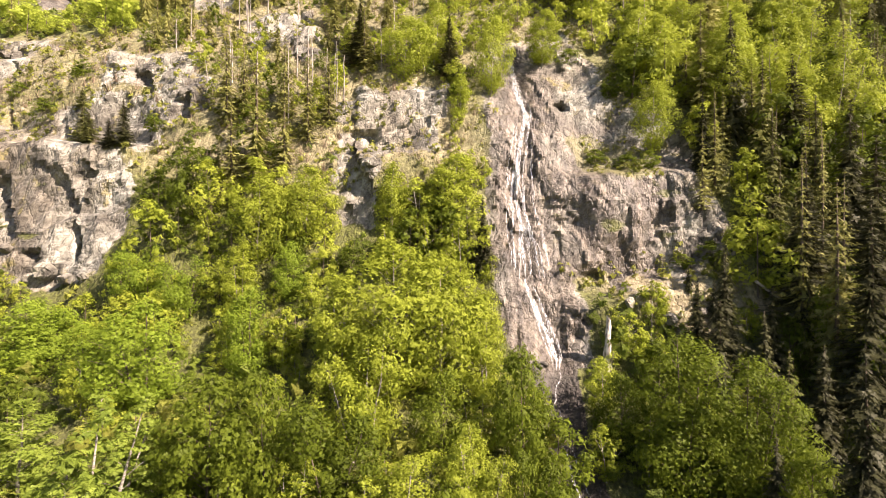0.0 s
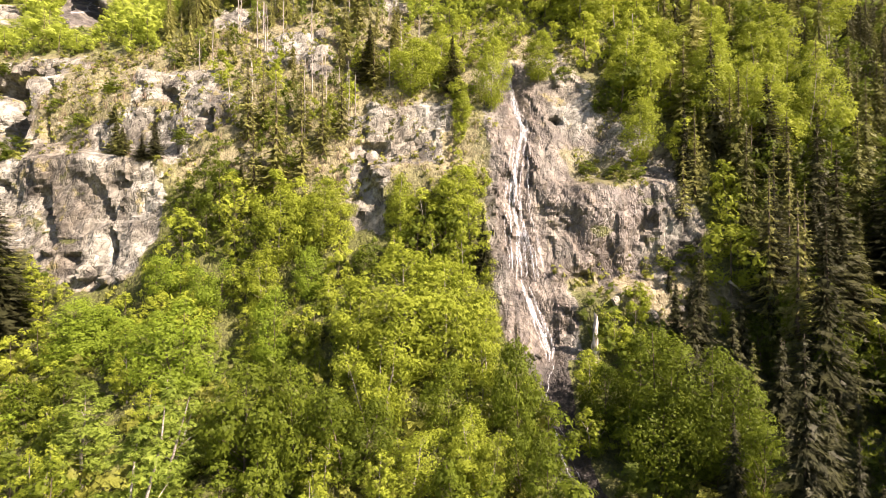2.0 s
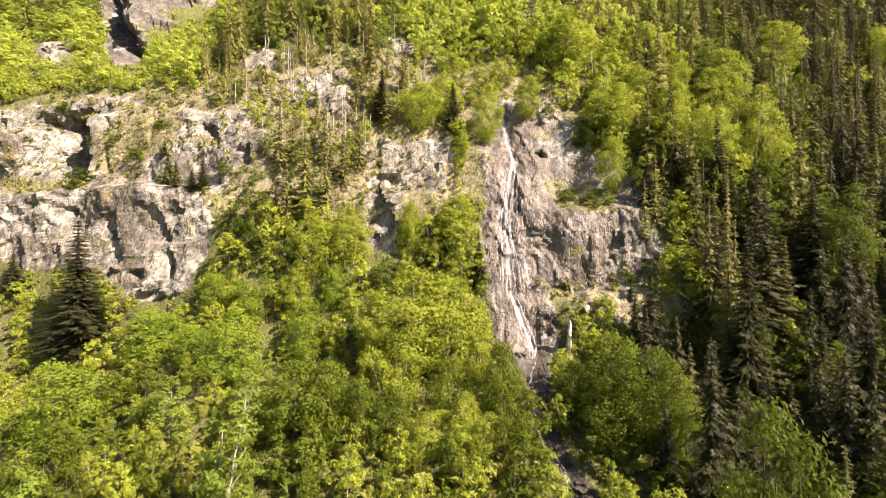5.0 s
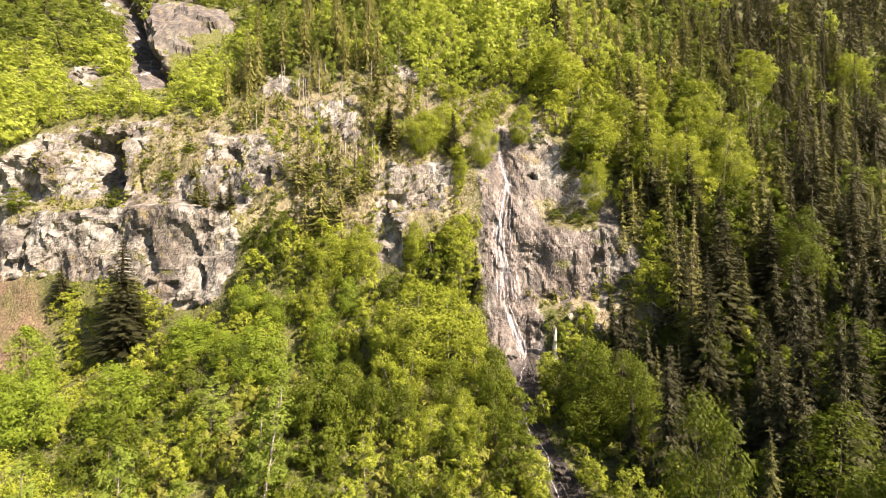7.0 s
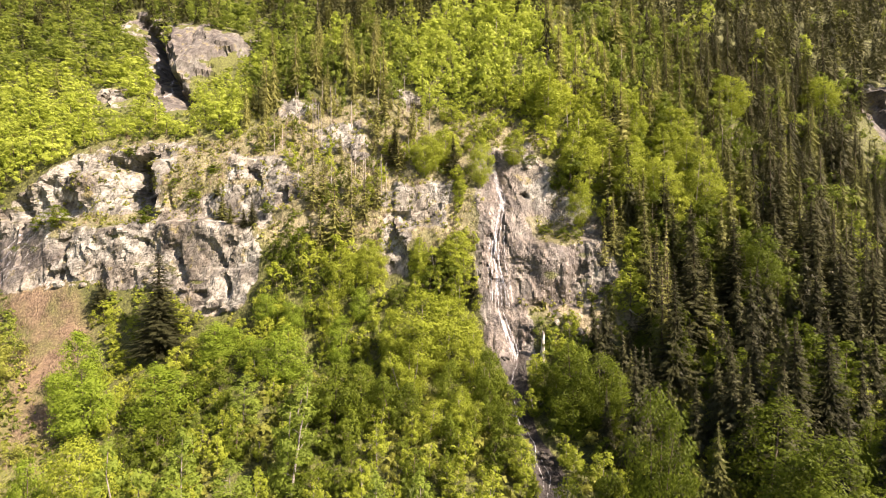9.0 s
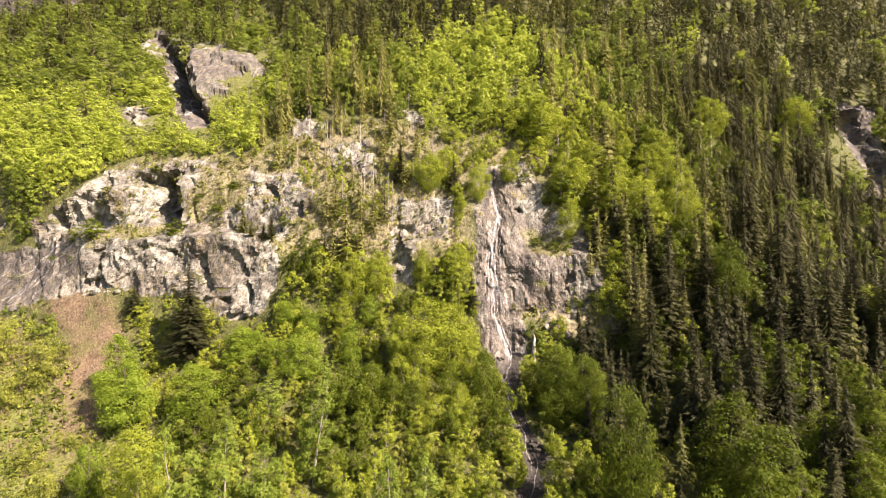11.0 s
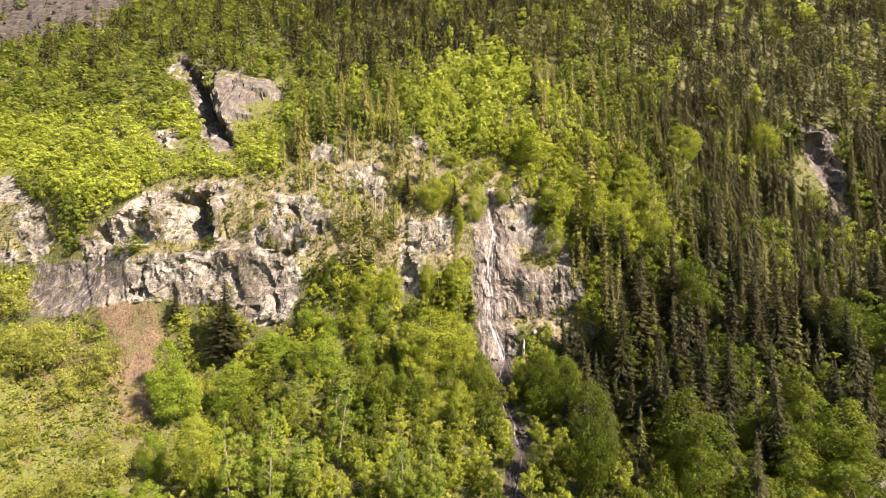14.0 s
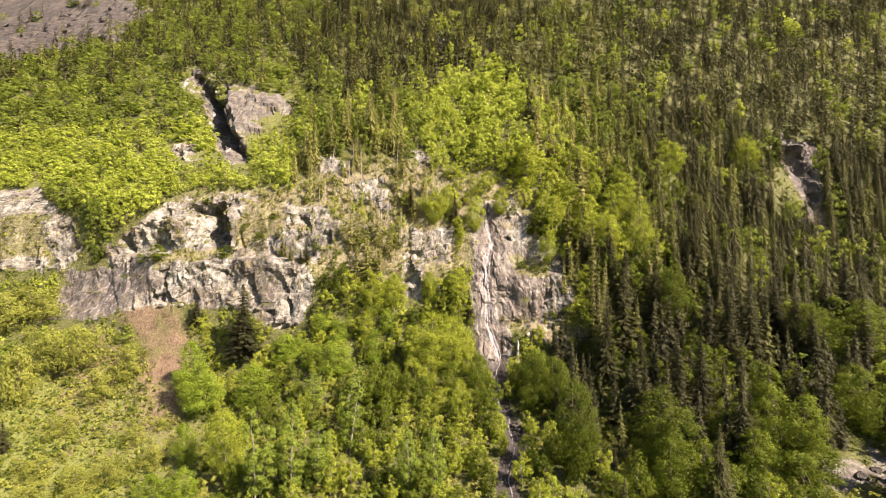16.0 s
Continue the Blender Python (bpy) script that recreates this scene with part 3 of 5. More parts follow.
def tube(points, radii, sides=6):
    """A tapered limb through the points."""
    points = np.asarray(points, float)
    ring = np.arange(sides) * 2 * math.pi / sides
    along = np.gradient(points, axis=0)
    verts = []
    for p, d, r in zip(points, along, radii):
        d = d / np.linalg.norm(d)
        a = np.cross(d, (0.3, 0.9, 0.1))
        a /= np.linalg.norm(a)
        b = np.cross(d, a)
        verts.append(p + r * (np.cos(ring)[:, None] * a + np.sin(ring)[:, None] * b))
    idx = np.arange(len(points) * sides).reshape(-1, sides)
    nxt = np.roll(idx, -1, 1)
    faces = np.stack([idx[:-1], nxt[:-1], nxt[1:], idx[1:]], -1).reshape(-1, 4)
    return np.concatenate(verts), faces


def joined(pieces):
    verts, faces, start = [], [], 0
    for v, f in pieces:
        verts.append(v)
        faces.append(f + start)
        start += len(v)
    return np.concatenate(verts), np.concatenate(faces)


def broadleaf(seed, height, width, clumps, leaves, leaf, low=0.25, stems=1, peak=0.5, plain=False, messy=0.4):
    """A leafy tree: trunk and limbs, and clumps of leaves with gaps between. Returns wood and crown arrays."""
    rng = np.random.default_rng(seed)
    wood = []
    centres, radii = [], []
    lean = rng.normal(0, 0.04, 2)
    for s in range(stems):
        off = rng.normal(0, 0.18 * width * (stems > 1), 2)
        h = height * (1 if s == 0 else rng.uniform(0.75, 0.97))
        t = np.linspace(0, 1, 6)
        wob = rng.normal(0, 0.12, (6, 2)) * t[:, None]
        trunk = np.column_stack([off[0] * (0.3 + t) + lean[0] * h * t + wob[:, 0], off[1] * (0.3 + t) + lean[1] * h * t + wob[:, 1], h * 0.93 * t - 0.6 * (t == 0)])
        wood.append(tube(trunk[::5] if plain else trunk, (0.0095 * height * (1.08 - t) + 0.015)[::5 if plain else 1], 4 if plain else 6))
        for k in range(clumps // stems):
            f = low + (1 - low) * rng.uniform(0, 1) ** 0.8
            r_here = width * 0.5 * min(1, max(0.12, math.sin(math.pi * min(1, ((f - low) / (1 - low)) ** (math.log(0.5) / math.log(peak)))) ** 0.6)) * (0.72 if stems > 1 else 1)
            ang, rad = rng.uniform(0, 2 * math.pi), r_here * math.sqrt(rng.uniform(0.12, 1.0))
            base = np.array([np.interp(f, t, trunk[:, c]) for c in range(3)])
            base[2] = f * h * 0.95
            c = base + np.array([math.cos(ang) * rad, math.sin(ang) * rad, rng.normal(0, 0.2)])
            centres.append(c)
            radii.append(rng.uniform(0.5, 1.0) * 0.19 * width * (1.15 - 0.5 * f))
            if k % 4 == 0 and not plain:
                start = base * 1.0
                start[2] = max(0.12 * height, base[2] - rad * 0.8)
                wood.append(tube([start, (start + c) / 2 + (0, 0, 0.15), c], [0.05 * (1.2 - f), 0.03, 0.008], 4))
    centres, radii = np.array(centres), np.array(radii)
    pick = rng.choice(len(centres), leaves, p=radii ** 2 / np.sum(radii ** 2))
    out = rng.normal(size=(leaves, 3))
    out /= np.linalg.norm(out, axis=1, keepdims=True)
    out[:, 2] *= 0.75
    p = centres[pick] + out * (radii[pick] * rng.uniform(0.3, 1.2, leaves) ** 0.7)[:, None]
    body = p - (0, 0, height * 0.5)
    body /= np.linalg.norm(body, axis=1, keepdims=True)
    nrm = out + 0.6 * body + rng.normal(0, messy, (leaves, 3)) + (0, 0, 0.35)
    crown = blades(p, nrm, 1.25 * leaf * rng.uniform(0.65, 1.35, leaves), rng)
    clump_tint = rng.normal(0.5, 0.08, len(centres))
    tint = np.repeat(np.clip(clump_tint[pick] + rng.normal(0, 0.09, leaves), 0, 1), 3)
    return joined(wood), crown, tint


def conifer(seed, height, width, whorls, boughs, twigs, ragged=0.25, bare=0.08):
    """A spruce: straight trunk and whorls of drooping boughs, each of flat twigs."""
    rng = np.random.default_rng(seed)
    trunk = tube([(0, 0, -0.6), (0.03, 0, height * 0.35), (-0.03, 0.03, height * 0.7), (0, 0, height * 0.995)], [0.013 * height, 0.01 * height, 0.006 * height, 0.01], 6)
    at, nrm, size, axis = [], [], [], []
    for w in range(whorls):
        f = bare + (1 - bare) * (w + rng.uniform(-0.3, 0.3)) / whorls
        f = min(max(f, bare), 0.985)
        reach = width * 0.5 * (1 - f) ** 0.88 * (0.92 + 0.16 * rng.uniform()) + 0.12
        if f < bare + 0.12:
            reach *= 0.6 + 0.4 * (f - bare) / 0.12
        for b in range(max(3, int(round(boughs * (0.6 + 0.5 * (1 - f)))))):
            if rng.uniform() < ragged * 0.5:
                continue
            ang = rng.uniform(0, 2 * math.pi)
            length = reach * rng.uniform(1 - ragged * 1.6, 1.1)
            d = np.array([math.cos(ang), math.sin(ang), 0])
            for q in range(twigs):
                g = (q + 0.6) / twigs
                droop = -0.2 * length * g + 0.3 * length * max(0, g - 0.7)
                c = d * length * g * 0.95 + np.array([0, 0, f * height + droop])
                at.append(c + rng.normal(0, 0.05, 3))
                nrm.append(np.array([d[0] * 0.5, d[1] * 0.5, 0.9]) + rng.normal(0, 0.3, 3))
                size.append((length / twigs * 1.15 + 0.12) * (1.05 - 0.35 * g))
                axis.append(d + np.array([0, 0, -0.1]))
    # every twig is two narrow sprays, splayed to either side
    at, nrm, size, axis = (np.repeat(np.array(a), 2, 0) for a in (at, nrm, size, axis))
    m = len(at)
    across = np.cross(axis, (0, 0, 1.0))
    axis = axis + across * (np.tile((-0.55, 0.55), m // 2) + rng.normal(0, 0.25, m))[:, None]
    nrm /= np.linalg.norm(nrm, axis=1, keepdims=True)
    up = axis - nrm * np.sum(axis * nrm, 1, keepdims=True)
    up /= np.linalg.norm(up, axis=1, keepdims=True)
    side = np.cross(nrm, up)
    s = (1.45 * size * rng.uniform(0.8, 1.25, m))[:, None]
    wide = rng.uniform(0.16, 0.27, (m, 1))
    v = np.stack([at - up * s * 0.55 - side * s * wide, at - up * s * 0.55 + side * s * wide, at + up * s * 0.75 - nrm * s * 0.08], 1).reshape(-1, 3)
    tint = np.repeat(np.clip(rng.normal(0.48, 0.1, m), 0, 1), 3)
    return trunk, v, tint


def skirts(seed, height, width, layers, fans, drop=0.3):
    """The body of a conifer: ragged rings of boughs like skirts, one below the other."""
    rng = np.random.default_rng(seed)
    tris = []
    for k in range(layers):
        f = 0.06 + 0.92 * (k + rng.uniform(-0.2, 0.2)) / layers
        f = min(max(f, 0.05), 0.97)
        r = width * 0.5 * (1 - f) ** 0.9 + 0.1
        a0 = rng.uniform(0, 6.28)
        for q in range(fans):
            a = a0 + (q + rng.uniform(-0.3, 0.3)) * 2 * math.pi / fans
            half = rng.uniform(0.55, 0.95) * max(0.25, 4.0 / fans)
            out = r * rng.uniform(0.6, 1.2)
            z0, z1 = f * height + 0.25 * r * rng.uniform(0.5, 1.2), f * height - drop * r * rng.uniform(0.3, 1.6)
            r0 = 0.3 * r
            tris.append([[r0 * math.cos(a - half), r0 * math.sin(a - half), z0 - 0.15 * r], [r0 * math.cos(a + half), r0 * math.sin(a + half), z0 - 0.2 * r], [out * math.cos(a), out * math.sin(a), z1]])
            if q % 2 == 0:
                tris.append([[0.04, 0, z0 + 0.3 * r], [out * 0.62 * math.cos(a + 0.8 * half), out * 0.62 * math.sin(a + 0.8 * half), z1 + 0.1], [out * 0.62 * math.cos(a - 0.8 * half), out * 0.62 * math.sin(a - 0.8 * half), z1]])
    v = np.array(tris).reshape(-1, 3)
    return v, np.repeat(np.clip(rng.normal(0.42, 0.07, len(tris)), 0, 1), 3)


def full_conifer(seed, height, width, whorls, boughs, twigs, ragged, bare, layers, fans, drop=0.35):
    """A body of skirts with free sprays over it."""
    trunk, v, tint = conifer(seed, height, width, whorls, boughs, twigs, ragged, bare)
    body, body_tint = skirts(seed + 1000, height, width * 0.86, layers, fans, drop)
    return trunk, np.concatenate([v, body]), np.r_[tint, body_tint]


def far_conifer(seed, height, width, layers, fans, drop=0.28):
    trunk = tube([(0, 0, -0.6), (0, 0, height * 0.95)], [0.012 * height, 0.02], 4)
    return (trunk, *skirts(seed, height, width, layers, fans, drop))


def leaf_faces(verts):
    return np.arange(len(verts)).reshape(-1, 3)


def crown_normals(verts, round_share=0.76):
    """Leaf normals that follow the roundness of the crown, so that a crown shades as one soft body."""
    tri = verts.reshape(-1, 3, 3)
    face = np.cross(tri[:, 1] - tri[:, 0], tri[:, 2] - tri[:, 0])
    face /= np.linalg.norm(face, axis=1, keepdims=True) + 1e-9
    middle = tri.mean(1)
    low, high = middle.min(0), middle.max(0)
    body = (middle - (low * 0.62 + high * 0.38)) / (high - low)
    body /= np.linalg.norm(body, axis=1, keepdims=True) + 1e-9
    face *= np.where(np.sum(face * body, 1, keepdims=True) < 0, -1.0, 1.0)
    n = face * (1 - round_share) + body * round_share
    n /= np.linalg.norm(n, axis=1, keepdims=True) + 1e-9
    return np.repeat(n, 3, 0)


def tree_kind(name, made, bark, leaf):
    """A tree as a thing: an empty at its foot, a trunk and a crown. Stays out of the scene until it is copied."""
    (wv, wf), cv, tint = made
    return name, raw_mesh(name + "_trunk", wv, wf, bark, smooth=True), raw_mesh(name + "_crown", cv, leaf_faces(cv), leaf, tint, normals=crown_normals(cv, 0.35 if leaf in (NEEDLES, LIT_HEMLOCK, PALE_LIT_HEMLOCK) else 0.76))


def plant(kind, spot, scale, turn, wide=1.0, label="", category="tree", group=""):
    name, trunk, crown = kind
    ob = new(name)
    ob.empty_display_size = 0.5
    ob.matrix_basis = pose(*spot, 0, 0, turn) @ Matrix.Diagonal((scale * wide, scale * wide, scale, 1))
    for part_name, data in (("trunk", trunk), ("crown", crown)):
        piece = new(part_name, data)
        piece.parent = ob
    return tagged(ob, label, category, group)


def brush(seed, height, width, blades_n, thin):
    """A tuft of upright thin blades or twigs."""
    rng = np.random.default_rng(seed)
    a, r = rng.uniform(0, 2 * math.pi, blades_n), width * 0.5 * np.sqrt(rng.uniform(0, 1, blades_n))
    foot = np.column_stack([0.4 * r * np.cos(a), 0.4 * r * np.sin(a), np.full(blades_n, -0.1)])
    tip = np.column_stack([r * np.cos(a), r * np.sin(a), height * rng.uniform(0.5, 1.0, blades_n)])
    side = np.column_stack([-np.sin(a), np.cos(a), np.zeros(blades_n)]) * thin
    v = np.stack([foot - side, foot + side, tip + rng.normal(0, 0.1 * height, (blades_n, 3))], 1).reshape(-1, 3)
    return (np.zeros((0, 3)), np.zeros((0, 4), int)), v, np.repeat(np.clip(rng.normal(0.5, 0.2, blades_n), 0, 1), 3)


# each kind is built once: great ones about 16 m, slim ones about 9 m, conifers 16 m tall
BIRCHES = [tree_kind("birch_tree", broadleaf(100 + k, 16, 8.2 + 0.7 * k, 150, 8600, 0.205, 0.12, 1 + k % 3, 0.5), PALE_BARK, BIRCH_LEAF) for k in range(4)]
ALDERS = [tree_kind("alder_tree", broadleaf(200 + k, 12, 8.4 + 0.6 * k, 130, 7000, 0.21, 0.06, 1 + k % 3, 0.42), BROWN_BARK, ALDER_LEAF) for k in range(4)]
GREAT_ALDERS = [tree_kind("alder_tree", broadleaf(240 + k, 20, 12.0 + 0.8 * k, 180, 11000, 0.24, 0.06, 2 + k % 2, 0.45), BROWN_BARK, ALDER_LEAF) for k in range(3)]
POPLARS = [tree_kind("poplar_tree", broadleaf(300 + k, 18, 5.6 + 0.4 * k, 100, 5600, 0.215, 0.1, 1 + k % 2, 0.38), PALE_BARK, POPLAR_LEAF) for k in range(3)]
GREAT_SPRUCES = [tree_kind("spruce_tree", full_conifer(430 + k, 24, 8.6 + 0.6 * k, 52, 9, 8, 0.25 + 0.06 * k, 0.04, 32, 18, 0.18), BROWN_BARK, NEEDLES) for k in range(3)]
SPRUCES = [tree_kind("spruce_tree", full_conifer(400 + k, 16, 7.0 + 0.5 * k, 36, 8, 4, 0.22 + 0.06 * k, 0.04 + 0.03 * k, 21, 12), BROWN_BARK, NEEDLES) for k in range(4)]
LIT_HEMLOCKS = [tree_kind("hemlock_tree", full_conifer(450 + k, 16, 6.0 + 0.5 * k, 32, 7, 4, 0.3, 0.06, 18, 10), BROWN_BARK, LIT_HEMLOCK) for k in range(3)]
PALE_LIT_HEMLOCKS = [tree_kind("hemlock_tree", full_conifer(480 + k, 24, 8.4 + 0.6 * k, 40, 6, 7, 0.5, 0.06, 16, 10, 0.15), BROWN_BARK, PALE_LIT_HEMLOCK) for k in range(3)]
SMALL_PALE_LIT_HEMLOCKS = [tree_kind("hemlock_tree", full_conifer(490 + k, 16, 6.0 + 0.5 * k, 32, 6, 4, 0.4, 0.06, 14, 9, 0.2), BROWN_BARK, PALE_LIT_HEMLOCK) for k in range(3)]
SUNLIT_ALDERS = [tree_kind("alder_tree", broadleaf(260 + k, 12, 8.6 + 0.6 * k, 130, 7000, 0.2, 0.05, 1 + k % 3, 0.42), BROWN_BARK, SUNLIT_ALDER_LEAF) for k in range(3)]
WILLOWS = [tree_kind("willow_bush", broadleaf(280 + k, 8, 8.0 + 0.8 * k, 90, 3600, 0.2, 0.03, 3, 0.4), BROWN_BARK, WILLOW_LEAF) for k in range(3)]
SLIM_BIRCHES = [tree_kind("birch_tree", broadleaf(120 + k, 9, 4.8 + 0.5 * k, 60, 1500, 0.24, 0.15, 1 + k % 2, 0.5), PALE_BARK, BIRCH_LEAF) for k in range(4)]
SLIM_ALDERS = [tree_kind("alder_tree", broadleaf(220 + k, 8, 5.2 + 0.5 * k, 60, 1500, 0.24, 0.06, 1 + k % 2, 0.42), BROWN_BARK, ALDER_LEAF) for k in range(4)]
MID_BROAD = [broadleaf(500 + k, 10, 5.4 + 0.5 * k, 50, 1100, 0.28, 0.12, 1, 0.5, True, 0.25) for k in range(5)]
OUTER_BROAD = [broadleaf(540 + k, 10, 5.4 + 0.5 * k, 40, 380, 0.48, 0.1, 1, 0.5, True, 0.3) for k in range(5)]
FAR_BROAD = [broadleaf(520 + k, 10, 5.6 + 0.5 * k, 26, 130, 0.78, 0.08, 1, 0.5, True, 0.4) for k in range(5)]
MID_SPRUCE = [far_conifer(600 + k, 16, 6.2 + 0.4 * k, 22, 9, 0.24) for k in range(5)]
FAR_SPRUCE = [far_conifer(620 + k, 16, 5.8 + 0.4 * k, 12, 6) for k in range(6)]
BUSHES = [broadleaf(700 + k, 2.2, 3.0, 9, 38, 0.46, 0.05, 1, 0.45, True, 0.35) for k in range(5)]
TUFTS = [brush(720 + k, 0.8, 1.3, 12, 0.06) for k in range(4)]
HERBS = [broadleaf(760 + k, 0.7, 1.3, 5, 10, 0.3, 0.05, 1, 0.5, True, 0.4) for k in range(4)]
TWIG_BUSHES = [brush(740 + k, 2.0, 2.4, 34, 0.035) for k in range(4)]


# ---- trees set one by one: x, height of the foot, height, width ----
HERO_SPRUCE = ((5.6, 36.9, 11.1, 3.9), (-3.6, 39.3, 8.1, 4.1), (1.1, 69.5, 11.7, 4.9), (-15.0, 73.0, 12.1, 6.1), (46.0, 31.4, 24.2, 8.1), (47.4, 29.4, 25.1, 7.9), (43.3, 26.8, 28.6, 8.2), (45.5, 23.5, 38.1, 8.9), (45.2, 20.5, 37.9, 8.9), (48.3, 31.5, 27.2, 7.9), (39.3, 47.4, 16.3, 6.5), (36.7, 45.3, 12.1, 5.6), (-50.7, 56.3, 7.9, 4.2), (-52.6, 55.8, 5.1, 3.2), (39.5, 63.2, 12.0, 5.6), (46.7, 52.9, 15.4, 6.8), (52.2, 51.1, 18.7, 7.6), (-68.4, 25.0, 25.0, 18.0), (-89.6, 34.9, 9.5, 6.1), (43.8, 22.5, 26.0, 9.0))
HERO_SPRUCE_MORE = ((44.6, 28.4, 22.8, 8.8), (52.9, 28.5, 26.1, 10.4), (63.9, 33.8, 23.3, 9.0), (59.3, 12.2, 26.5, 9.4), (65.9, 12.9, 35.8, 8.9), (76.9, 10.9, 12.5, 5.9), (57.8, 1.1, 21.8, 7.7), (90.0, 23.4, 29.3, 11.0), (83.7, 25.0, 29.4, 10.4), (54.3, 19.1, 15.3, 6.4), (83.0, 46.6, 25.4, 9.8), (88.5, 39.3, 24.8, 9.5), (102.2, 26.9, 27.1, 10.9), (105.1, 22.6, 26.3, 10.5), (106.7, 18.8, 23.8, 10.2), (133.2, 31.7, 29.2, 11.7), (124.4, 19.3, 26.2, 10.5), (-119.6, 7.2, 9.1, 4.7), (-129.9, 18.8, 5.8, 4.7))
HERO_BIRCH = ((-26.8, 36.9, 14.4, 8.0), (-20.4, 40.5, 12.3, 7.8), (-7.7, 40.5, 13.1, 7.0), (1.3, 41.7, 13.1, 9.0), (2.9, 61.3, 8.3, 5.5), (8.1, 65.7, 14.2, 6.2), (-6.9, 69.0, 12.2, 8.3), (-2.4, 70.8, 13.9, 7.4), (32.3, 54.3, 12.5, 6.5), (44.0, 60.5, 14.0, 9.0), (47.0, 64.5, 15.0, 9.5), (53.0, 58.5, 14.5, 9.0), (51.0, 74.5, 14.0, 9.0), (43.0, 72.5, 12.0, 8.5), (64.0, 66.0, 14.0, 9.0), (-6.1, 21.6, 20.1, 13.6), (-12.8, 22.2, 15.9, 9.3), (-0.3, 21.4, 18.7, 10.3), (5.5, 21.4, 14.8, 7.7), (-27.0, 29.4, 12.2, 7.3), (-4.1, 14.4, 8.4, 7.4), (3.8, 14.5, 10.5, 5.5), (-8.3, 18.0, 15.1, 8.7), (17.3, 71.6, 10.8, 6.9), (32.2, 67.8, 12.4, 9.6), (43.6, 58.9, 13.4, 8.1), (57.8, 67.7, 15.8, 8.9), (61.8, 56.3, 17.1, 9.0))
HERO_BIRCH_MORE = ((-53.5, 5.7, 18.0, 9.3), (27.7, 81.1, 23.3, 16.9), (87.1, 87.5, 16.0, 13.7), (60.0, 72.0, 16.7, 12.5), (123.9, 89.5, 16.8, 12.0))
HERO_ALDER = ((-34.0, 21.5, 13.2, 11.9), (-24.0, 24.0, 11.9, 8.0), (-35.1, 30.0, 10.0, 6.6), (-53.3, 25.0, 9.2, 9.2), (-44.2, 23.0, 8.7, 8.7), (-21.7, 15.4, 14.2, 10.0), (-16.4, 15.5, 14.1, 7.9), (-10.2, 15.8, 11.1, 9.0), (0.1, 17.4, 10.7, 6.5), (8.0, 16.5, 14.8, 7.1), (8.3, 14.4, 8.5, 5.0), (25.0, 16.2, 16.5, 10.5), (23.4, 14.3, 11.5, 8.5), (19.4, 18.0, 9.0, 5.6), (29.2, 14.9, 16.3, 9.4), (32.8, 14.0, 13.0, 7.5), (-42.2, 32.2, 9.5, 7.1), (-20.7, 33.0, 8.6, 6.3), (83.1, 7.4, 22.5, 16.2), (84.8, 4.0, 14.6, 15.3), (47.5, 7.3, 23.1, 15.6), (49.7, 3.2, 18.6, 11.8))
HERO_ALDER_MORE = ((40.2, 2.8, 13.9, 9.1), (67.2, 35.3, 21.7, 12.7), (66.3, 9.7, 13.5, 7.8), (108.3, 23.9, 21.4, 16.0), (125.0, 24.6, 25.6, 20.1), (110.2, 9.7, 22.8, 13.7), (46.6, 22.4, 14.2, 8.4), (71.4, 5.5, 12.7, 10.7))
HERO_ALDERLEFT = ((-58.8, 14.4, 13.8, 13.8), (-73.8, 12.8, 15.4, 13.0), (-80.8, 16.2, 17.1, 11.1), (-132.0, 20.6, 16.6, 15.6), (-121.9, 22.9, 14.9, 14.9), (-103.8, 18.9, 13.4, 12.5), (-107.9, 14.3, 12.3, 12.8), (-134.0, 13.5, 20.4, 15.3), (-163.1, 32.2, 17.3, 24.4), (-150.5, 35.8, 13.4, 18.6), (-53.7, 23.4, 10.6, 11.5), (-109.0, 8.6, 8.4, 9.1), (-81.0, 10.2, 4.6, 4.6), (-75.8, 5.9, 7.2, 8.6), (-80.8, 4.4, 8.0, 8.6), (-64.7, 2.0, 10.3, 10.3), (-87.6, 3.7, 8.1, 8.6), (-85.3, 8.3, 6.3, 7.8), (-102.3, 4.7, 6.8, 9.5), (-59.6, 3.5, 8.8, 7.6), (-98.4, 2.4, 6.3, 10.0), (-85.8, 2.7, 6.3, 8.8))
HERO_ALDERLEFT_MORE = ((-77.5, 14.5, 13.4, 8.3), (-65.6, 6.4, 12.4, 6.9))
HERO_POPLAR = ((-30.3, 13.9, 13.8, 7.4), (-39.1, 15.0, 11.7, 6.9), (-43.7, 4.4, 22.9, 7.9), (-35.8, 4.5, 22.8, 7.9), (-26.2, 8.7, 22.4, 8.7), (-9.3, 4.3, 17.4, 5.6), (-3.1, 4.4, 17.4, 5.6), (-30.5, 5.1, 16.7, 7.7), (29.3, 5.9, 28.1, 11.1))
HERO_SNAG = ((-36.5, 65.3, 12.1, 0.8), (-25.7, 60.1, 14.9, 0.7), (-31.6, 64.1, 9.6, 0.6), (-23.0, 65.1, 12.5, 0.7), (-18.4, 142.8, 22.6, 1.1), (53.8, 98.5, 15.0, 0.9), (-53.9, 138.9, 19.7, 1.1), (15.9, 113.5, 14.6, 0.7), (61.7, 74.2, 12.6, 0.6))
HERO_WHITE = ((20.4, 26.0, 4.6, 0.8),)
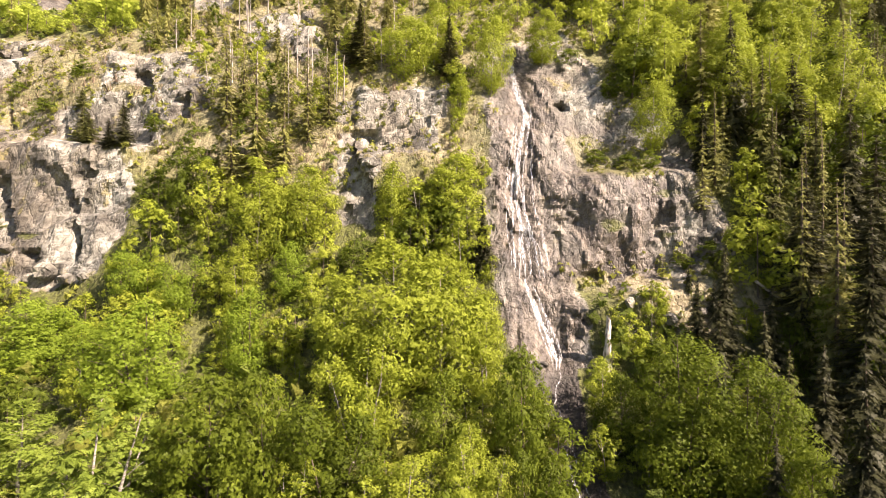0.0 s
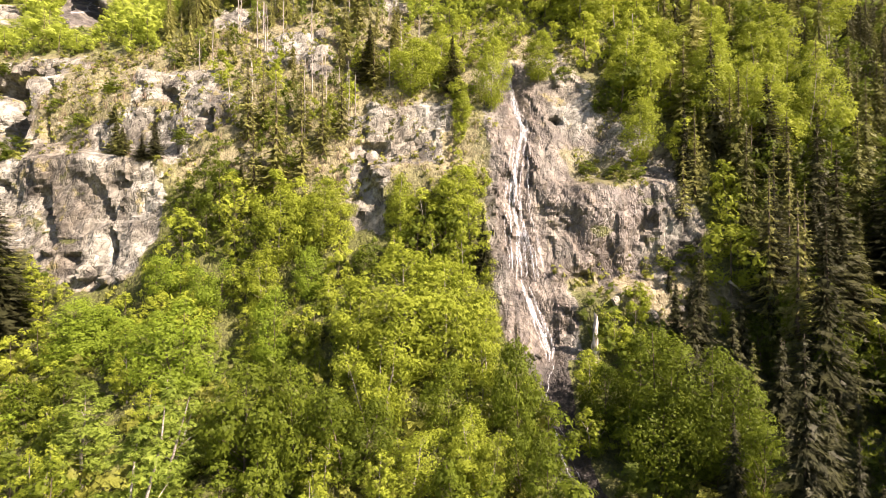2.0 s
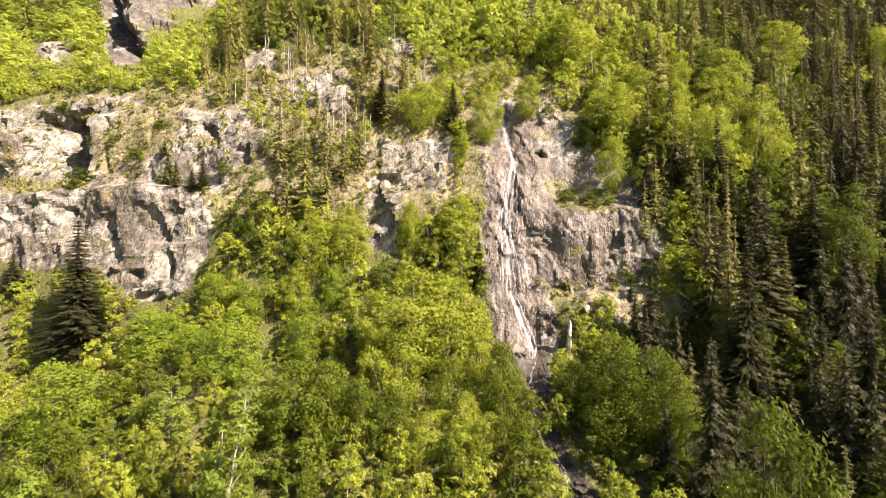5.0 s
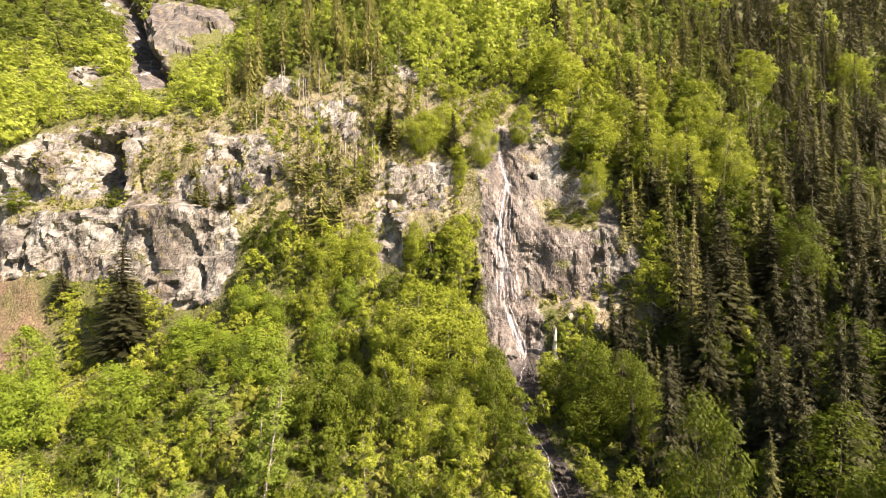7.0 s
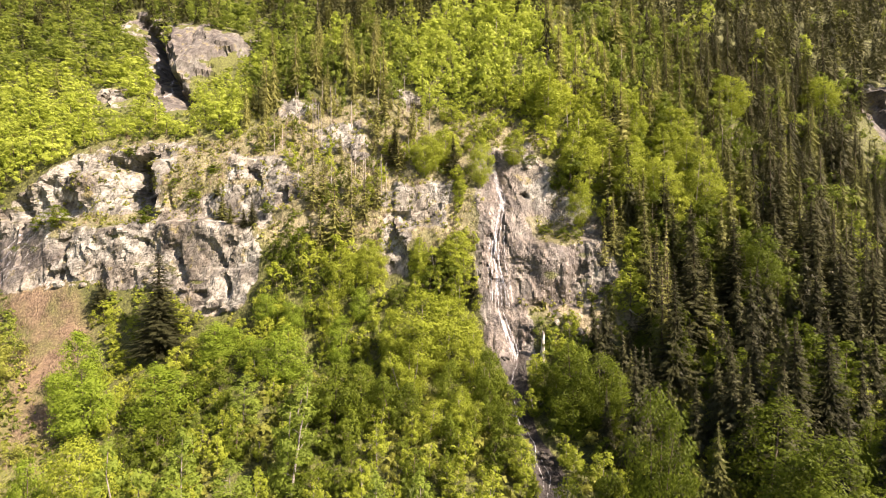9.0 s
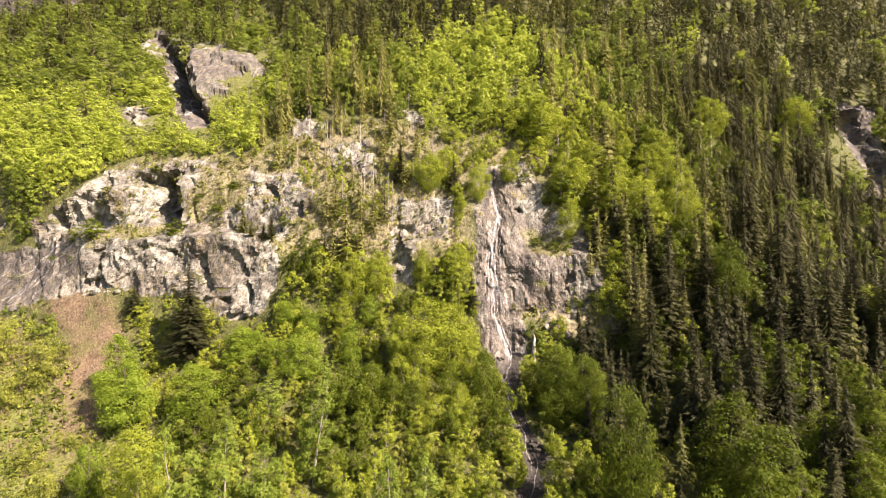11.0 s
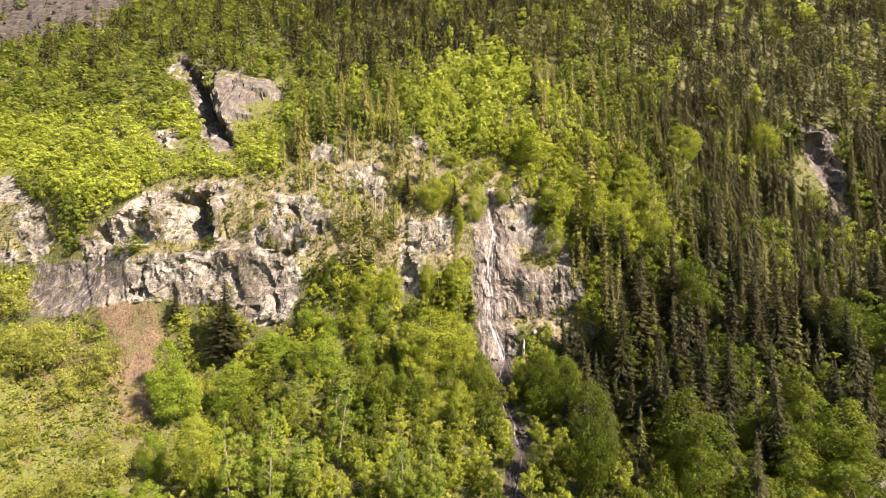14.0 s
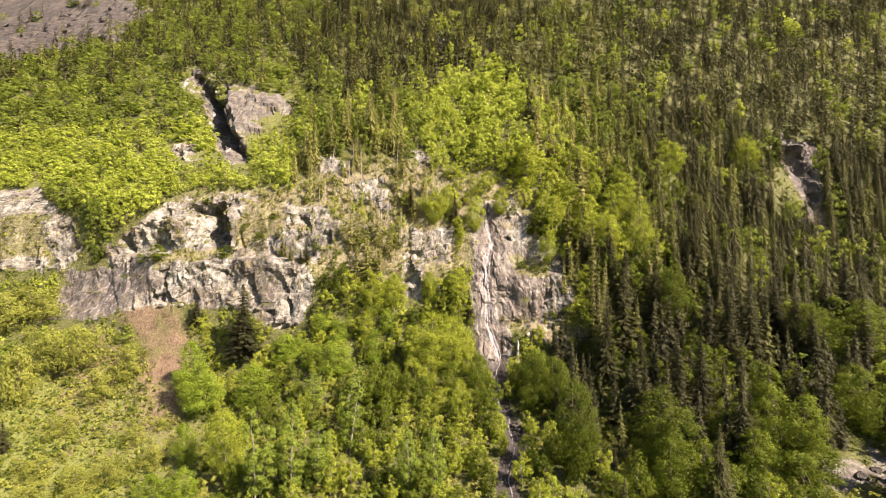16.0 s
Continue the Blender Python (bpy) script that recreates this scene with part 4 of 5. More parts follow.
HERO_LEDGE_SHRUB = ((-110, 57, 6.5, 9), (-116, 56, 4, 5), (-84, 57.5, 5.5, 6.5), (-72, 63, 4.5, 5), (-78, 68, 3, 4), (-67, 72, 3.5, 4.5), (-97, 79, 3, 4.5), (24, 53.5, 2.6, 4.5), (28, 52.5, 2.4, 4), (31, 52, 3.2, 3.5), (27.5, 65, 4, 4), (37, 38.5, 3, 4.5), (33, 37.5, 2.2, 4), (22, 72.5, 3, 4.5), (-56, 78, 3.5, 4), (-48, 60, 3.2, 4.5))
HERO_HEMLOCK = ((-29.0, 49.5, 21.5, 9.5), (-32.5, 47.0, 16.0, 7.5), (-25.0, 52.0, 17.0, 7.0), (-36.0, 60.0, 17.5, 7.5), (-33.5, 62.0, 14.0, 6.0), (-19.0, 60.5, 13.0, 6.0), (-14.0, 71.0, 13.0, 7.0), (-22.0, 57.0, 15.0, 6.5))
HERO_LEDGE_SPRUCE = ((-61, 58, 7.5, 5.0), (-56.5, 57, 5.5, 4.2), (-64, 65, 4, 3.4))
HEROES = np.array([r for rows in (HERO_SPRUCE, HERO_SPRUCE_MORE, HERO_BIRCH, HERO_BIRCH_MORE, HERO_ALDER, HERO_ALDER_MORE, HERO_ALDERLEFT, HERO_ALDERLEFT_MORE, HERO_POPLAR, HERO_HEMLOCK) for r in rows])

# ---- where things grow ----
def seen_clear(x, y, z, eye):
    """Where the line from eye past (x, y, z) meets the slope: its (x, height)."""
    ex, ey, ez = eye
    k = np.linspace(1.0, 1.9, 40)[:, None]
    px, py, pz = ex + (x - ex) * k, ey + (y - ey) * k, ez + (z - ez) * k
    gap = py - slope_y(px.ravel(), np.clip(pz.ravel(), 0, 400)).reshape(px.shape)
    first = np.argmax(gap > 0, 0)
    col = np.arange(len(x))
    return px[first, col], pz[first, col]


OPEN = (GULLY, ((-117, 146), (-109, 147), (-90, 139), (-88, 131), (-95, 120), (-103, 119), (-112, 133)), ((146, 100), (158, 104), (155, 91), (151, 82), (147, 88)), SMALL_SLAB, FALL_CLIFF, UPPER_CRAG, LOWER_CRAG, DARK_SLAB, EARTH_PATH, MEADOW, LEFT_CLIFF, MID_ROCK, LOW_BOULDER)


def open_outlines(x, z):
    total = np.zeros(x.shape)
    for outline in OPEN:
        total = np.maximum(total, inside(x, z, outline, 2.0))
    stream = (np.abs(x - fall_x(z)) < 3.0) & (z < 77) & (z > 23)
    return np.maximum(total, stream)


OPEN_TABLE = open_outlines(TABLE_GRID[0].ravel(), TABLE_GRID[1].ravel()).reshape(TABLE_GRID[0].shape)


def open_ground(x, z):
    return tabled(OPEN_TABLE, x, z)


def scatter(seed, count, gap, ok, top=262.0):
    """Spots on the sheet, at least gap apart in space; ok(x, z) gives the chance that one grows."""
    rng = np.random.default_rng(seed)
    zk = np.linspace(0.6, top, 660)
    arc = np.r_[0, np.cumsum(np.hypot(np.diff(zk), np.diff(slope_y(np.zeros(660), zk))))]
    z = np.interp(rng.uniform(0, arc[-1], count), arc, zk)
    reach = 112 + 1.0 * np.interp(z, zk, slope_y(np.zeros(660), zk))
    x = rng.uniform(-1, 1, count) * reach
    keep = rng.uniform(0, 1, count) < ok(x, z)
    x, z = x[keep], z[keep]
    y = surface_y(x, z)
    cells, chosen = {}, []
    for n in range(len(x)):
        key = (int(x[n] // gap), int(y[n] // gap), int(z[n] // gap))
        near = (m for a in (-1, 0, 1) for b in (-1, 0, 1) for c in (-1, 0, 1) for m in cells.get((key[0] + a, key[1] + b, key[2] + c), ()))
        if all((x[n] - x[m]) ** 2 + (y[n] - y[m]) ** 2 + (z[n] - z[m]) ** 2 > gap * gap for m in near):
            cells.setdefault(key, []).append(n)
            chosen.append(n)
    return x[chosen], y[chosen], z[chosen]


def unhidden(x, y, z, h, w, limit=0.5):
    """True where the tree stands in front of no open ground or rock."""
    good = np.ones(len(x), bool)
    for eye in ((0, 0, 40), (1, -50, 50), (2.5, -96, 60)):
        for f, side in ((0.0, 0), (0.5, 0.8), (0.5, -0.8), (0.97, 0.2), (0.97, -0.2), (0.75, 0.6), (0.75, -0.6)):
            hx, hz = seen_clear(x + side * w / 2, y, z + f * h, eye)
            good &= open_ground(hx, hz) < limit
    return good


def conifer_share(x, z):
    """How much of the wood is spruce."""
    tongue = np.exp(-((x - 10) / 19) ** 2) * np.clip((z - 70) / 8, 0, 1) * np.clip((155 - z) / 25, 0, 1)
    right = np.clip((x - 24) / 12, 0, 1) * np.clip(0.5 + (z - 8) / 80, 0.45, np.where(x < 75, 0.6, 0.85))
    right = right - 0.42 * np.exp(-((x - 48) / 30) ** 2 - ((z - 90) / 34) ** 2)
    left = 0.3 * np.clip((z - 135) / 30, 0, 1)
    top = np.clip((z - 112) / 30, 0, 1) * np.clip((x + 75 + 0.25 * (z - 110)) / 25, 0, 1) * 0.86
    band = np.where(x < -12, 0.55, 0.45) * np.clip((x + 75) / 20, 0, 1) * np.clip((z - 72) / 10, 0, 1)
    low = left
    return np.clip(np.maximum(np.maximum(right, top), np.maximum(band, low)) - 0.75 * tongue - 0.2 * np.exp(-((x - 40) / 28) ** 2 - ((z - 95) / 20) ** 2) + 0.35 * fbm(x / 18, z / 18, 95) - 0.4 * ((z < 48) & (x < 26)) + 0.25 * inside(x, z, DRY_TERRACE, 8) * (x < -15), 0.0, 0.95)


def grow():
    rng = np.random.default_rng(9)
    x, y, z = scatter(1, 44000, 3.2, lambda a, b: np.where(inside(a, b, DRY_TERRACE, 8) > 0.5, 0.4, np.clip(1.0 - np.where(a > 34, 0.66, 0.5) * np.clip((b - 80) / 30, 0, 1) * (a > -70) - 0.12 * (a < -70) * (b > 85), 0, 1)))
    # room for the trees that are set one by one
    hx, hz, hw = HEROES[:, 0], HEROES[:, 1], HEROES[:, 3]
    hy = slope_y(hx, hz)
    gap = np.min(np.hypot(np.hypot(x[:, None] - hx, y[:, None] - hy), z[:, None] - hz) / np.maximum(0.4 * hw, 1.5), 1)
    lower = (z < 33) & (x > -60) & (x < 46)
    keep = (gap > 1) & ((~lower) | (rng.uniform(0, 1, len(x)) < 0.8))
    x, y, z, lower = x[keep], y[keep], z[keep], lower[keep]
    n = len(x)
    spruce = rng.uniform(0, 1, n) < conifer_share(x, z)
    shrubby = (x < -70 + 0.0 * z) & (z > 80) & ~spruce
    h = np.where(spruce, 9 + 15 * rng.uniform(0, 1, n) ** 1.3, rng.uniform(7, 13, n))
    h = np.where(lower & ~spruce, rng.uniform(4, 9, n), h)
    h = np.where(shrubby, 3.6 + 6.4 * rng.uniform(0, 1, n) ** 1.3, h)
    h = np.where((z > 125) & spruce, rng.uniform(12, 22, n), h)
    h = np.where(~spruce & (x < -55) & (z < 42), rng.uniform(4, 8, n), h)
    h = np.where(inside(x, z, DRY_TERRACE, 8) > 0.5, h * rng.uniform(0.3, 0.75, n), h)
    w = np.where(spruce, 0.34 * h, 0.6 * h)
    broad = np.where(shrubby, 1.35, 1.0)
    for shrink in (1.0, 0.6):
        bad = ~unhidden(x, y, z, h, w)
        h, w = np.where(bad, h * 0.6, h), np.where(bad, w * 0.6, w)
    good = unhidden(x, y, z, h, w) & (h > 2) & (masks(x, z)[0] < 0.5) & ((z > 26) | (np.abs(x - fall_x(z)) > np.where(z > 20, 2.0, 2.3)))
    x, y, z, h, spruce, broad = (a[good] for a in (x, y, z, h, spruce, broad))
    # the trees nearest the way are things of their own, the rest of the wood is one mass of each sort
    near = np.argsort(y + 0.35 * np.abs(x))
    # hemlock share by zone: lighter needles paint sunlit wood, dark spruce the clouded parts
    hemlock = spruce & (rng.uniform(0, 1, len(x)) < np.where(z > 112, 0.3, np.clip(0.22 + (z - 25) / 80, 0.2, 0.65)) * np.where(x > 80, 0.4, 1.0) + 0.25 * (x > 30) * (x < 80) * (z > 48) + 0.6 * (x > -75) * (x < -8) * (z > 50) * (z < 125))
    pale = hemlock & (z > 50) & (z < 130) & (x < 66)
    rank, own = {"s": 120, "h": 80, "b": 290}, np.zeros(len(x), bool)
    for n in near:
        sort = "h" if hemlock[n] else "s" if spruce[n] else "b"
        if rank[sort] > 0:
            rank[sort] -= 1
            own[n] = True
    for n in np.flatnonzero(own):
        spot = (x[n], y[n] + 0.3, z[n] - 0.3)
        turn, wide = rng.uniform(0, 360), rng.uniform(0.85, 1.15)
        if pale[n]:
            plant(SMALL_PALE_LIT_HEMLOCKS[rng.integers(3)], spot, h[n] / 16, turn, wide, "hemlock with thin feathery boughs on the slope, in a pale sunlit olive", "conifer", "hemlocks on the slope")
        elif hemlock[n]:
            plant(LIT_HEMLOCKS[rng.integers(3)], spot, h[n] / 16, turn, wide, "hemlock with sparse boughs on the slope, in a sunlit olive-green", "conifer", "hemlocks on the slope")
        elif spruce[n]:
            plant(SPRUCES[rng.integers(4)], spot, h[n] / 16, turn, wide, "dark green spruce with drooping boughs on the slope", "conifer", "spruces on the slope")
        # low on the right mostly the darker alder, its leaf colour standing for shade
        elif rng.uniform() < (0.6 if x[n] > 36 and z[n] > 50 else 0.15 if x[n] > 40 else 0.88 if x[n] > -60 and z[n] > 28 else 0.6 if x[n] > -45 else 0.35):
            plant(SLIM_BIRCHES[rng.integers(4)], spot, h[n] / 9, turn, wide, "birch with pale bark and fresh yellow-green leaves", "tree", "birches on the slope")
        else:
            plant(SLIM_ALDERS[rng.integers(4)], spot, h[n] / 8, turn, wide, "bushy alder with mid-green spring leaves", "tree", "alders on the slope")
    rest, high, close = ~own, y >= 140, (y < 106) & (np.abs(x) < 95)
    leafy = ~spruce & rest
    # fewer bright birches at right and high left: cloud shade painted by leaf colour
    yellow = leafy & (fbm(x / 14, z / 14, 97) + 0.3 * np.exp(-((x - 8) / 30) ** 2) - 0.12 * (x > 45) - 0.16 * (x < -14) * (x > -62) * (z > 78) - 0.5 * np.clip((z - 122) / 12, 0, 1) * (x < -55) + 0.2 * (x < -70) * (z < 122) * (z > 84) > -0.02)
    for name, label, flag, kinds, full, mat in (
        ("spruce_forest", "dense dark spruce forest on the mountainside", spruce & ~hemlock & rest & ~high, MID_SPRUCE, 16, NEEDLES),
        ("hemlock_forest", "hemlocks standing among the spruces, in a sunlit olive-green", hemlock & ~pale & rest & ~high, MID_SPRUCE, 16, LIT_HEMLOCK),
        ("pale_hemlock_forest", "hemlocks standing among birches above the cliffs, in a pale sunlit olive", pale & rest & ~high, MID_SPRUCE, 16, PALE_LIT_HEMLOCK),
        ("birch_forest", "bright yellow-green birch wood on the mountainside", yellow & close, MID_BROAD, 10, BIRCH_LEAF),
        ("alder_forest", "mid-green alder scrub on the mountainside", leafy & ~yellow & close, MID_BROAD, 10, ALDER_LEAF),
        ("upper_birch_forest", "bright yellow-green birch wood above the cliffs", yellow & ~close & ~high, OUTER_BROAD, 10, BIRCH_SPRAY),
        ("upper_alder_forest", "mid-green alder scrub above the cliffs", leafy & ~yellow & ~close & ~high, OUTER_BROAD, 10, ALDER_SPRAY),
        ("high_spruce_forest", "distant dark spruce forest high on the mountainside", spruce & ~hemlock & rest & high, FAR_SPRUCE, 16, NEEDLES),
        ("high_hemlock_forest", "distant hemlocks high on the mountainside, in a sunlit olive-green", hemlock & rest & high, FAR_SPRUCE, 16, LIT_HEMLOCK),
        ("high_birch_scrub", "distant yellow-green scrub high on the mountainside", yellow & high, FAR_BROAD, 10, BIRCH_SPRAY),
        ("high_alder_scrub", "distant mid-green scrub high on the mountainside", leafy & ~yellow & high, FAR_BROAD, 10, ALDER_SPRAY),
    ):
        mass(name, label, flag, kinds, full, mat, x, y, z, h, rng, not name.startswith("high"), broad=broad)


def mass(name, label, flag, kinds, full, mat, x, y, z, h, rng, bark=True, category="forest", broad=None):
    cv, ct, cn, wv, wf, start = [], [], [], [], [], 0
    shading = [crown_normals(crown) for wood, crown, tint in kinds]
    for n in np.flatnonzero(flag):
        pick = rng.integers(len(kinds))
        (tv, tf), crown, tint = kinds[pick]
        a, s = rng.uniform(0, 2 * math.pi), h[n] / full
        wide = s * rng.uniform(0.85, 1.2) * (1.0 if broad is None else broad[n])
        turn = np.array([[math.cos(a) * wide, math.sin(a) * wide, 0], [-math.sin(a) * wide, math.cos(a) * wide, 0], [0, 0, s]])
        base = np.array([x[n], y[n] + 0.3, z[n] - 0.3])
        cv.append(crown @ turn + base)
        cn.append(shading[pick] @ turn)
        ct.append(np.clip(tint + rng.normal(0, 0.18), 0, 1))
        if bark:
            wv.append(tv @ turn + base)
            wf.append(tf + start)
            start += len(tv)
    verts = np.concatenate(cv)
    cn = np.concatenate(cn)
    cn /= np.linalg.norm(cn, axis=1, keepdims=True) + 1e-9
    ob = new(name, raw_mesh(name, verts, leaf_faces(verts), mat, np.concatenate(ct), normals=cn))
    tagged(ob, label, category, kind="stuff")
    if bark:
        trunks = new("trunk", raw_mesh(name + "_trunks", np.concatenate(wv), np.concatenate(wf), BROWN_BARK))
        trunks.parent = ob
        tagged(trunks, kind="stuff")


def undergrowth():
    rng = np.random.default_rng(19)
    closed = lambda a, b: open_ground(a, b) * (1 - inside(a, b, MEADOW, 4))
    x, y, z = scatter(2, 30000, 2.2, lambda a, b: np.clip(0.8 - 0.62 * closed(a, b) - 0.45 * inside(a, b, DRY_TERRACE, 8) - 0.55 * inside(a, b, EARTH_PATH, 4), 0, 1) * np.clip((120 - b) / 50, 0, 1), 120.0)
    rock = masks(x, z)[0]
    keep = (rock < 0.35) & (np.abs(x - fall_x(z)) > 1.2)
    x, y, z = x[keep], y[keep], z[keep]
    h = rng.uniform(0.8, 2.6, len(x)) * np.where((z < 30) & (x > -60), 1.5, 1) * np.where(closed(x, z) > 0.4, 0.6, 1)
    green = fbm(x / 9, z / 6, 98) > 0.0
    for name, label, flag, mat in (("undergrowth", "low yellow-green shrubs and herbs covering the slope", ~green, SHRUB_LEAF), ("green_undergrowth", "low mid-green shrubs covering the slope", green, ALDER_SPRAY)):
        mass(name, label, flag, BUSHES, 2.2, mat, x, y, z, h, rng, False, "shrubs")
    # bushes on the grown-over shelves of the cliffs
    shelf = lambda a, b: np.maximum.reduce([inside(a, b, o, 1.5) for o in (*GROWN_OVER, DRY_LEDGE)] + [0.35 * inside(a, b, DRY_TERRACE, 4)]) * 0.55
    x, y, z = scatter(5, 60000, 1.2, shelf, 110.0)
    mass("shelf_shrubs", "low olive-green shrubs on the rock shelves", np.ones(len(x), bool), BUSHES, 2.2, SHRUB_LEAF, x, y, z, rng.uniform(0.6, 2.1, len(x)), rng, False, "shrubs")
    # dry grass on shelves and terraces
    x, y, z = scatter(3, 60000, 0.7, lambda a, b: np.maximum(np.maximum(inside(a, b, DRY_LEDGE, 4), 0.5 * inside(a, b, DRY_TERRACE, 8)), 0.05 * inside(a, b, MEADOW, 8)), 110.0)
    keep = masks(x, z)[0] < 0.5
    x, y, z = x[keep], y[keep], z[keep]
    mass("dry_grass", "tufts of straw-coloured dry grass on the rock shelves", np.ones(len(x), bool), TUFTS, 0.8, STRAW, x, y, z, rng.uniform(0.4, 1.1, len(x)), rng, False, "grass")
    x, y, z = scatter(6, 60000, 0.8, lambda a, b: (0.75 * inside(a, b, MEADOW, 6) + 0.25 * inside(a, b, BROWN_SCRUB, 4)) * (1 - 0.85 * inside(a, b, EARTH_PATH, 3)), 60.0)
    mass("meadow_herbs", "low green and olive herbs on the open slope", np.ones(len(x), bool), HERBS, 0.7, HERB_LEAF, x, y, z, rng.uniform(0.4, 1.3, len(x)), rng, False, "herbs")
    # leafless brown brush by the earth strip and on the terraces
    x, y, z = scatter(4, 26000, 1.2, lambda a, b: np.maximum(0.8 * inside(a, b, ((-136, 44), (-110, 41), (-88, 22), (-80, 10), (-104, 10), (-128, 20)), 8), 0.6 * inside(a, b, DRY_TERRACE, 8)), 110.0)
    keep = masks(x, z)[0] < 0.6
    x, y, z = x[keep], y[keep], z[keep]
    mass("bare_brush", "leafless brown brushwood on the open slope", np.ones(len(x), bool), TWIG_BUSHES, 2.0, TWIGS, x, y, z, rng.uniform(0.8, 2.6, len(x)), rng, False, "brushwood")


def dead_tree(name, spot, height, thick, seed, label, wood, stubs):
    """A standing dead trunk with broken stubs."""
    rng = np.random.default_rng(seed)
    ob = tagged(new(name), label, "dead tree", "dead trunks on the slope")
    ob.matrix_basis = pose(*spot)
    t = np.linspace(0, 1, 7)
    line = np.column_stack([rng.normal(0, 0.05, 7) * t * 2, rng.normal(0, 0.05, 7) * t * 2, -0.6 + (height + 0.6) * t])
    v, f = tube(line, thick * (1.0 - 0.55 * t) * 0.5, 8)
    v[-8:, 2] += rng.uniform(-0.5, 0.4, 8) * thick
    trunk = new("trunk", raw_mesh("dead_trunk", v, f, wood, smooth=True))
    trunk.parent = ob
    for k in range(stubs):
        g = rng.uniform(0.3, 0.95)
        a, r = rng.uniform(0, 2 * math.pi), rng.uniform(0.4, 1.3) * (1.1 - g)
        base = np.array([0, 0, g * height])
        tip = base + np.array([math.cos(a) * r, math.sin(a) * r, rng.uniform(-0.3, 0.2)])
        v, f = tube([base, (base + tip) / 2 + (0, 0, 0.05), tip], [0.05, 0.035, 0.01], 4)
        stub = new("branch_stub", raw_mesh("branch_stub", v, f, wood))
        stub.parent = trunk


def dead_trees():
    rng = np.random.default_rng(71)
    more = [(rng.uniform(-50, -4), rng.uniform(63, 100), rng.uniform(5, 12), 0.5) for k in range(30)]
    more += [(rng.uniform(30, 110), rng.uniform(60, 125), rng.uniform(9, 14), 0.5) for k in range(12)]
    for n, (x, z, h, w) in enumerate(list(HERO_SNAG) + more):
        y = float(surface_y(np.array([x]), np.array([z]))[0])
        dead_tree("dead_tree", (x, y + 0.1, z), min(h, 16), rng.uniform(0.16, 0.3), 800 + n, "thin grey standing dead trunk without needles", GREY_WOOD, 10)
    (x, z, h, w), = HERO_WHITE
    y = float(surface_y(np.array([x]), np.array([z]))[0])
    dead_tree("broken_trunk", (x, y - 1.2, z - 0.8), h + 1.8, 1.15, 840, "thick bleached broken trunk below the cliff", DEAD_WOOD, 3)


def set_trees():
    rng = np.random.default_rng(29)
    for rows, kinds, full, base_w, label, category, group in (
        ([r for r in HERO_SPRUCE if 36 < r[0] < 49 and r[1] > 22], PALE_LIT_HEMLOCKS, 24, 8.9, "tall hemlock with feathery boughs beside the cliff, in a sunlit olive-green", "conifer", "hemlocks on the slope"),
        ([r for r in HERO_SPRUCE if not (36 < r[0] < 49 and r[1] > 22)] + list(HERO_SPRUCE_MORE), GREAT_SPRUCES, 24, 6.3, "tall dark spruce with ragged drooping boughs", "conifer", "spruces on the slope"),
        (HERO_BIRCH + HERO_BIRCH_MORE, BIRCHES, 16, 9.2, "full-crowned birch with fresh yellow-green leaves", "tree", "birches on the slope"),
        ([r for r in HERO_ALDER if r[0] < 5 and r[1] > 20], SUNLIT_ALDERS, 12, 9.2, "bushy alder below the cliffs, fresh leaves in a sunlit bright green", "tree", "alders on the slope"),
        ([r for r in HERO_ALDER if not (r[0] < 5 and r[1] > 20)] + list(HERO_ALDER_MORE), ALDERS, 12, 9.2, "broad alder with mid-green spring leaves", "tree", "alders on the slope"),
        ([r for r in HERO_ALDERLEFT + HERO_ALDERLEFT_MORE if r[0] > -96 and (r[1] > 11 or r[0] > -70)], SUNLIT_ALDERS, 12, 9.2, "round bushy alder with fresh leaves in a sunlit bright green", "tree", "alders on the slope"),
        ([r for r in HERO_ALDERLEFT + HERO_ALDERLEFT_MORE if r[0] <= -96 or (r[1] <= 11 and r[0] <= -70)], WILLOWS, 8, 8.8, "low spreading willow with pale yellow-green leaves", "bush", "willows on the open slope"),
        (HERO_HEMLOCK, PALE_LIT_HEMLOCKS, 24, 8.9, "hemlock with sparse feathery boughs on the terrace, in a sunlit olive-green", "conifer", "hemlocks on the slope"),
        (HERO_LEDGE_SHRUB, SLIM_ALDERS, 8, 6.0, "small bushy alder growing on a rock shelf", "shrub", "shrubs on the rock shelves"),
        (HERO_LEDGE_SPRUCE, LIT_HEMLOCKS, 16, 5.0, "small young hemlock growing on a rock shelf", "conifer", "hemlocks on the slope"),
        (HERO_POPLAR, POPLARS, 18, 6.4, "tall poplar with pale stems and light leaves", "tree", "poplars on the lower slope"),
    ):
        for x, z, h, w in rows:
            h = min(h, 26.0 if kinds in (GREAT_SPRUCES, PALE_LIT_HEMLOCKS, POPLARS) else 20.0)
            # the cottonwood on the right takes an alder crown, whose darker leaves paint its shade
            if kinds is POPLARS and x > 15:
                kinds, full, base_w, label, group = ALDERS, 12, 9.2, "tall thin-crowned cottonwood with leaves in a dull shaded green", "alders on the slope"
            if kinds is ALDERS and h > 15.5:
                kind, size, base = GREAT_ALDERS[rng.integers(3)], 20, 12.8
            else:
                kind, size, base = kinds[rng.integers(len(kinds))], full, base_w
            y = float(surface_y(np.array([x]), np.array([z]))[0])
            plant(kind, (x, y + 0.3, z - 0.3), h / size, rng.uniform(0, 360), min(2.3, max(0.6, (w / base) / (h / size))), label, category, group)


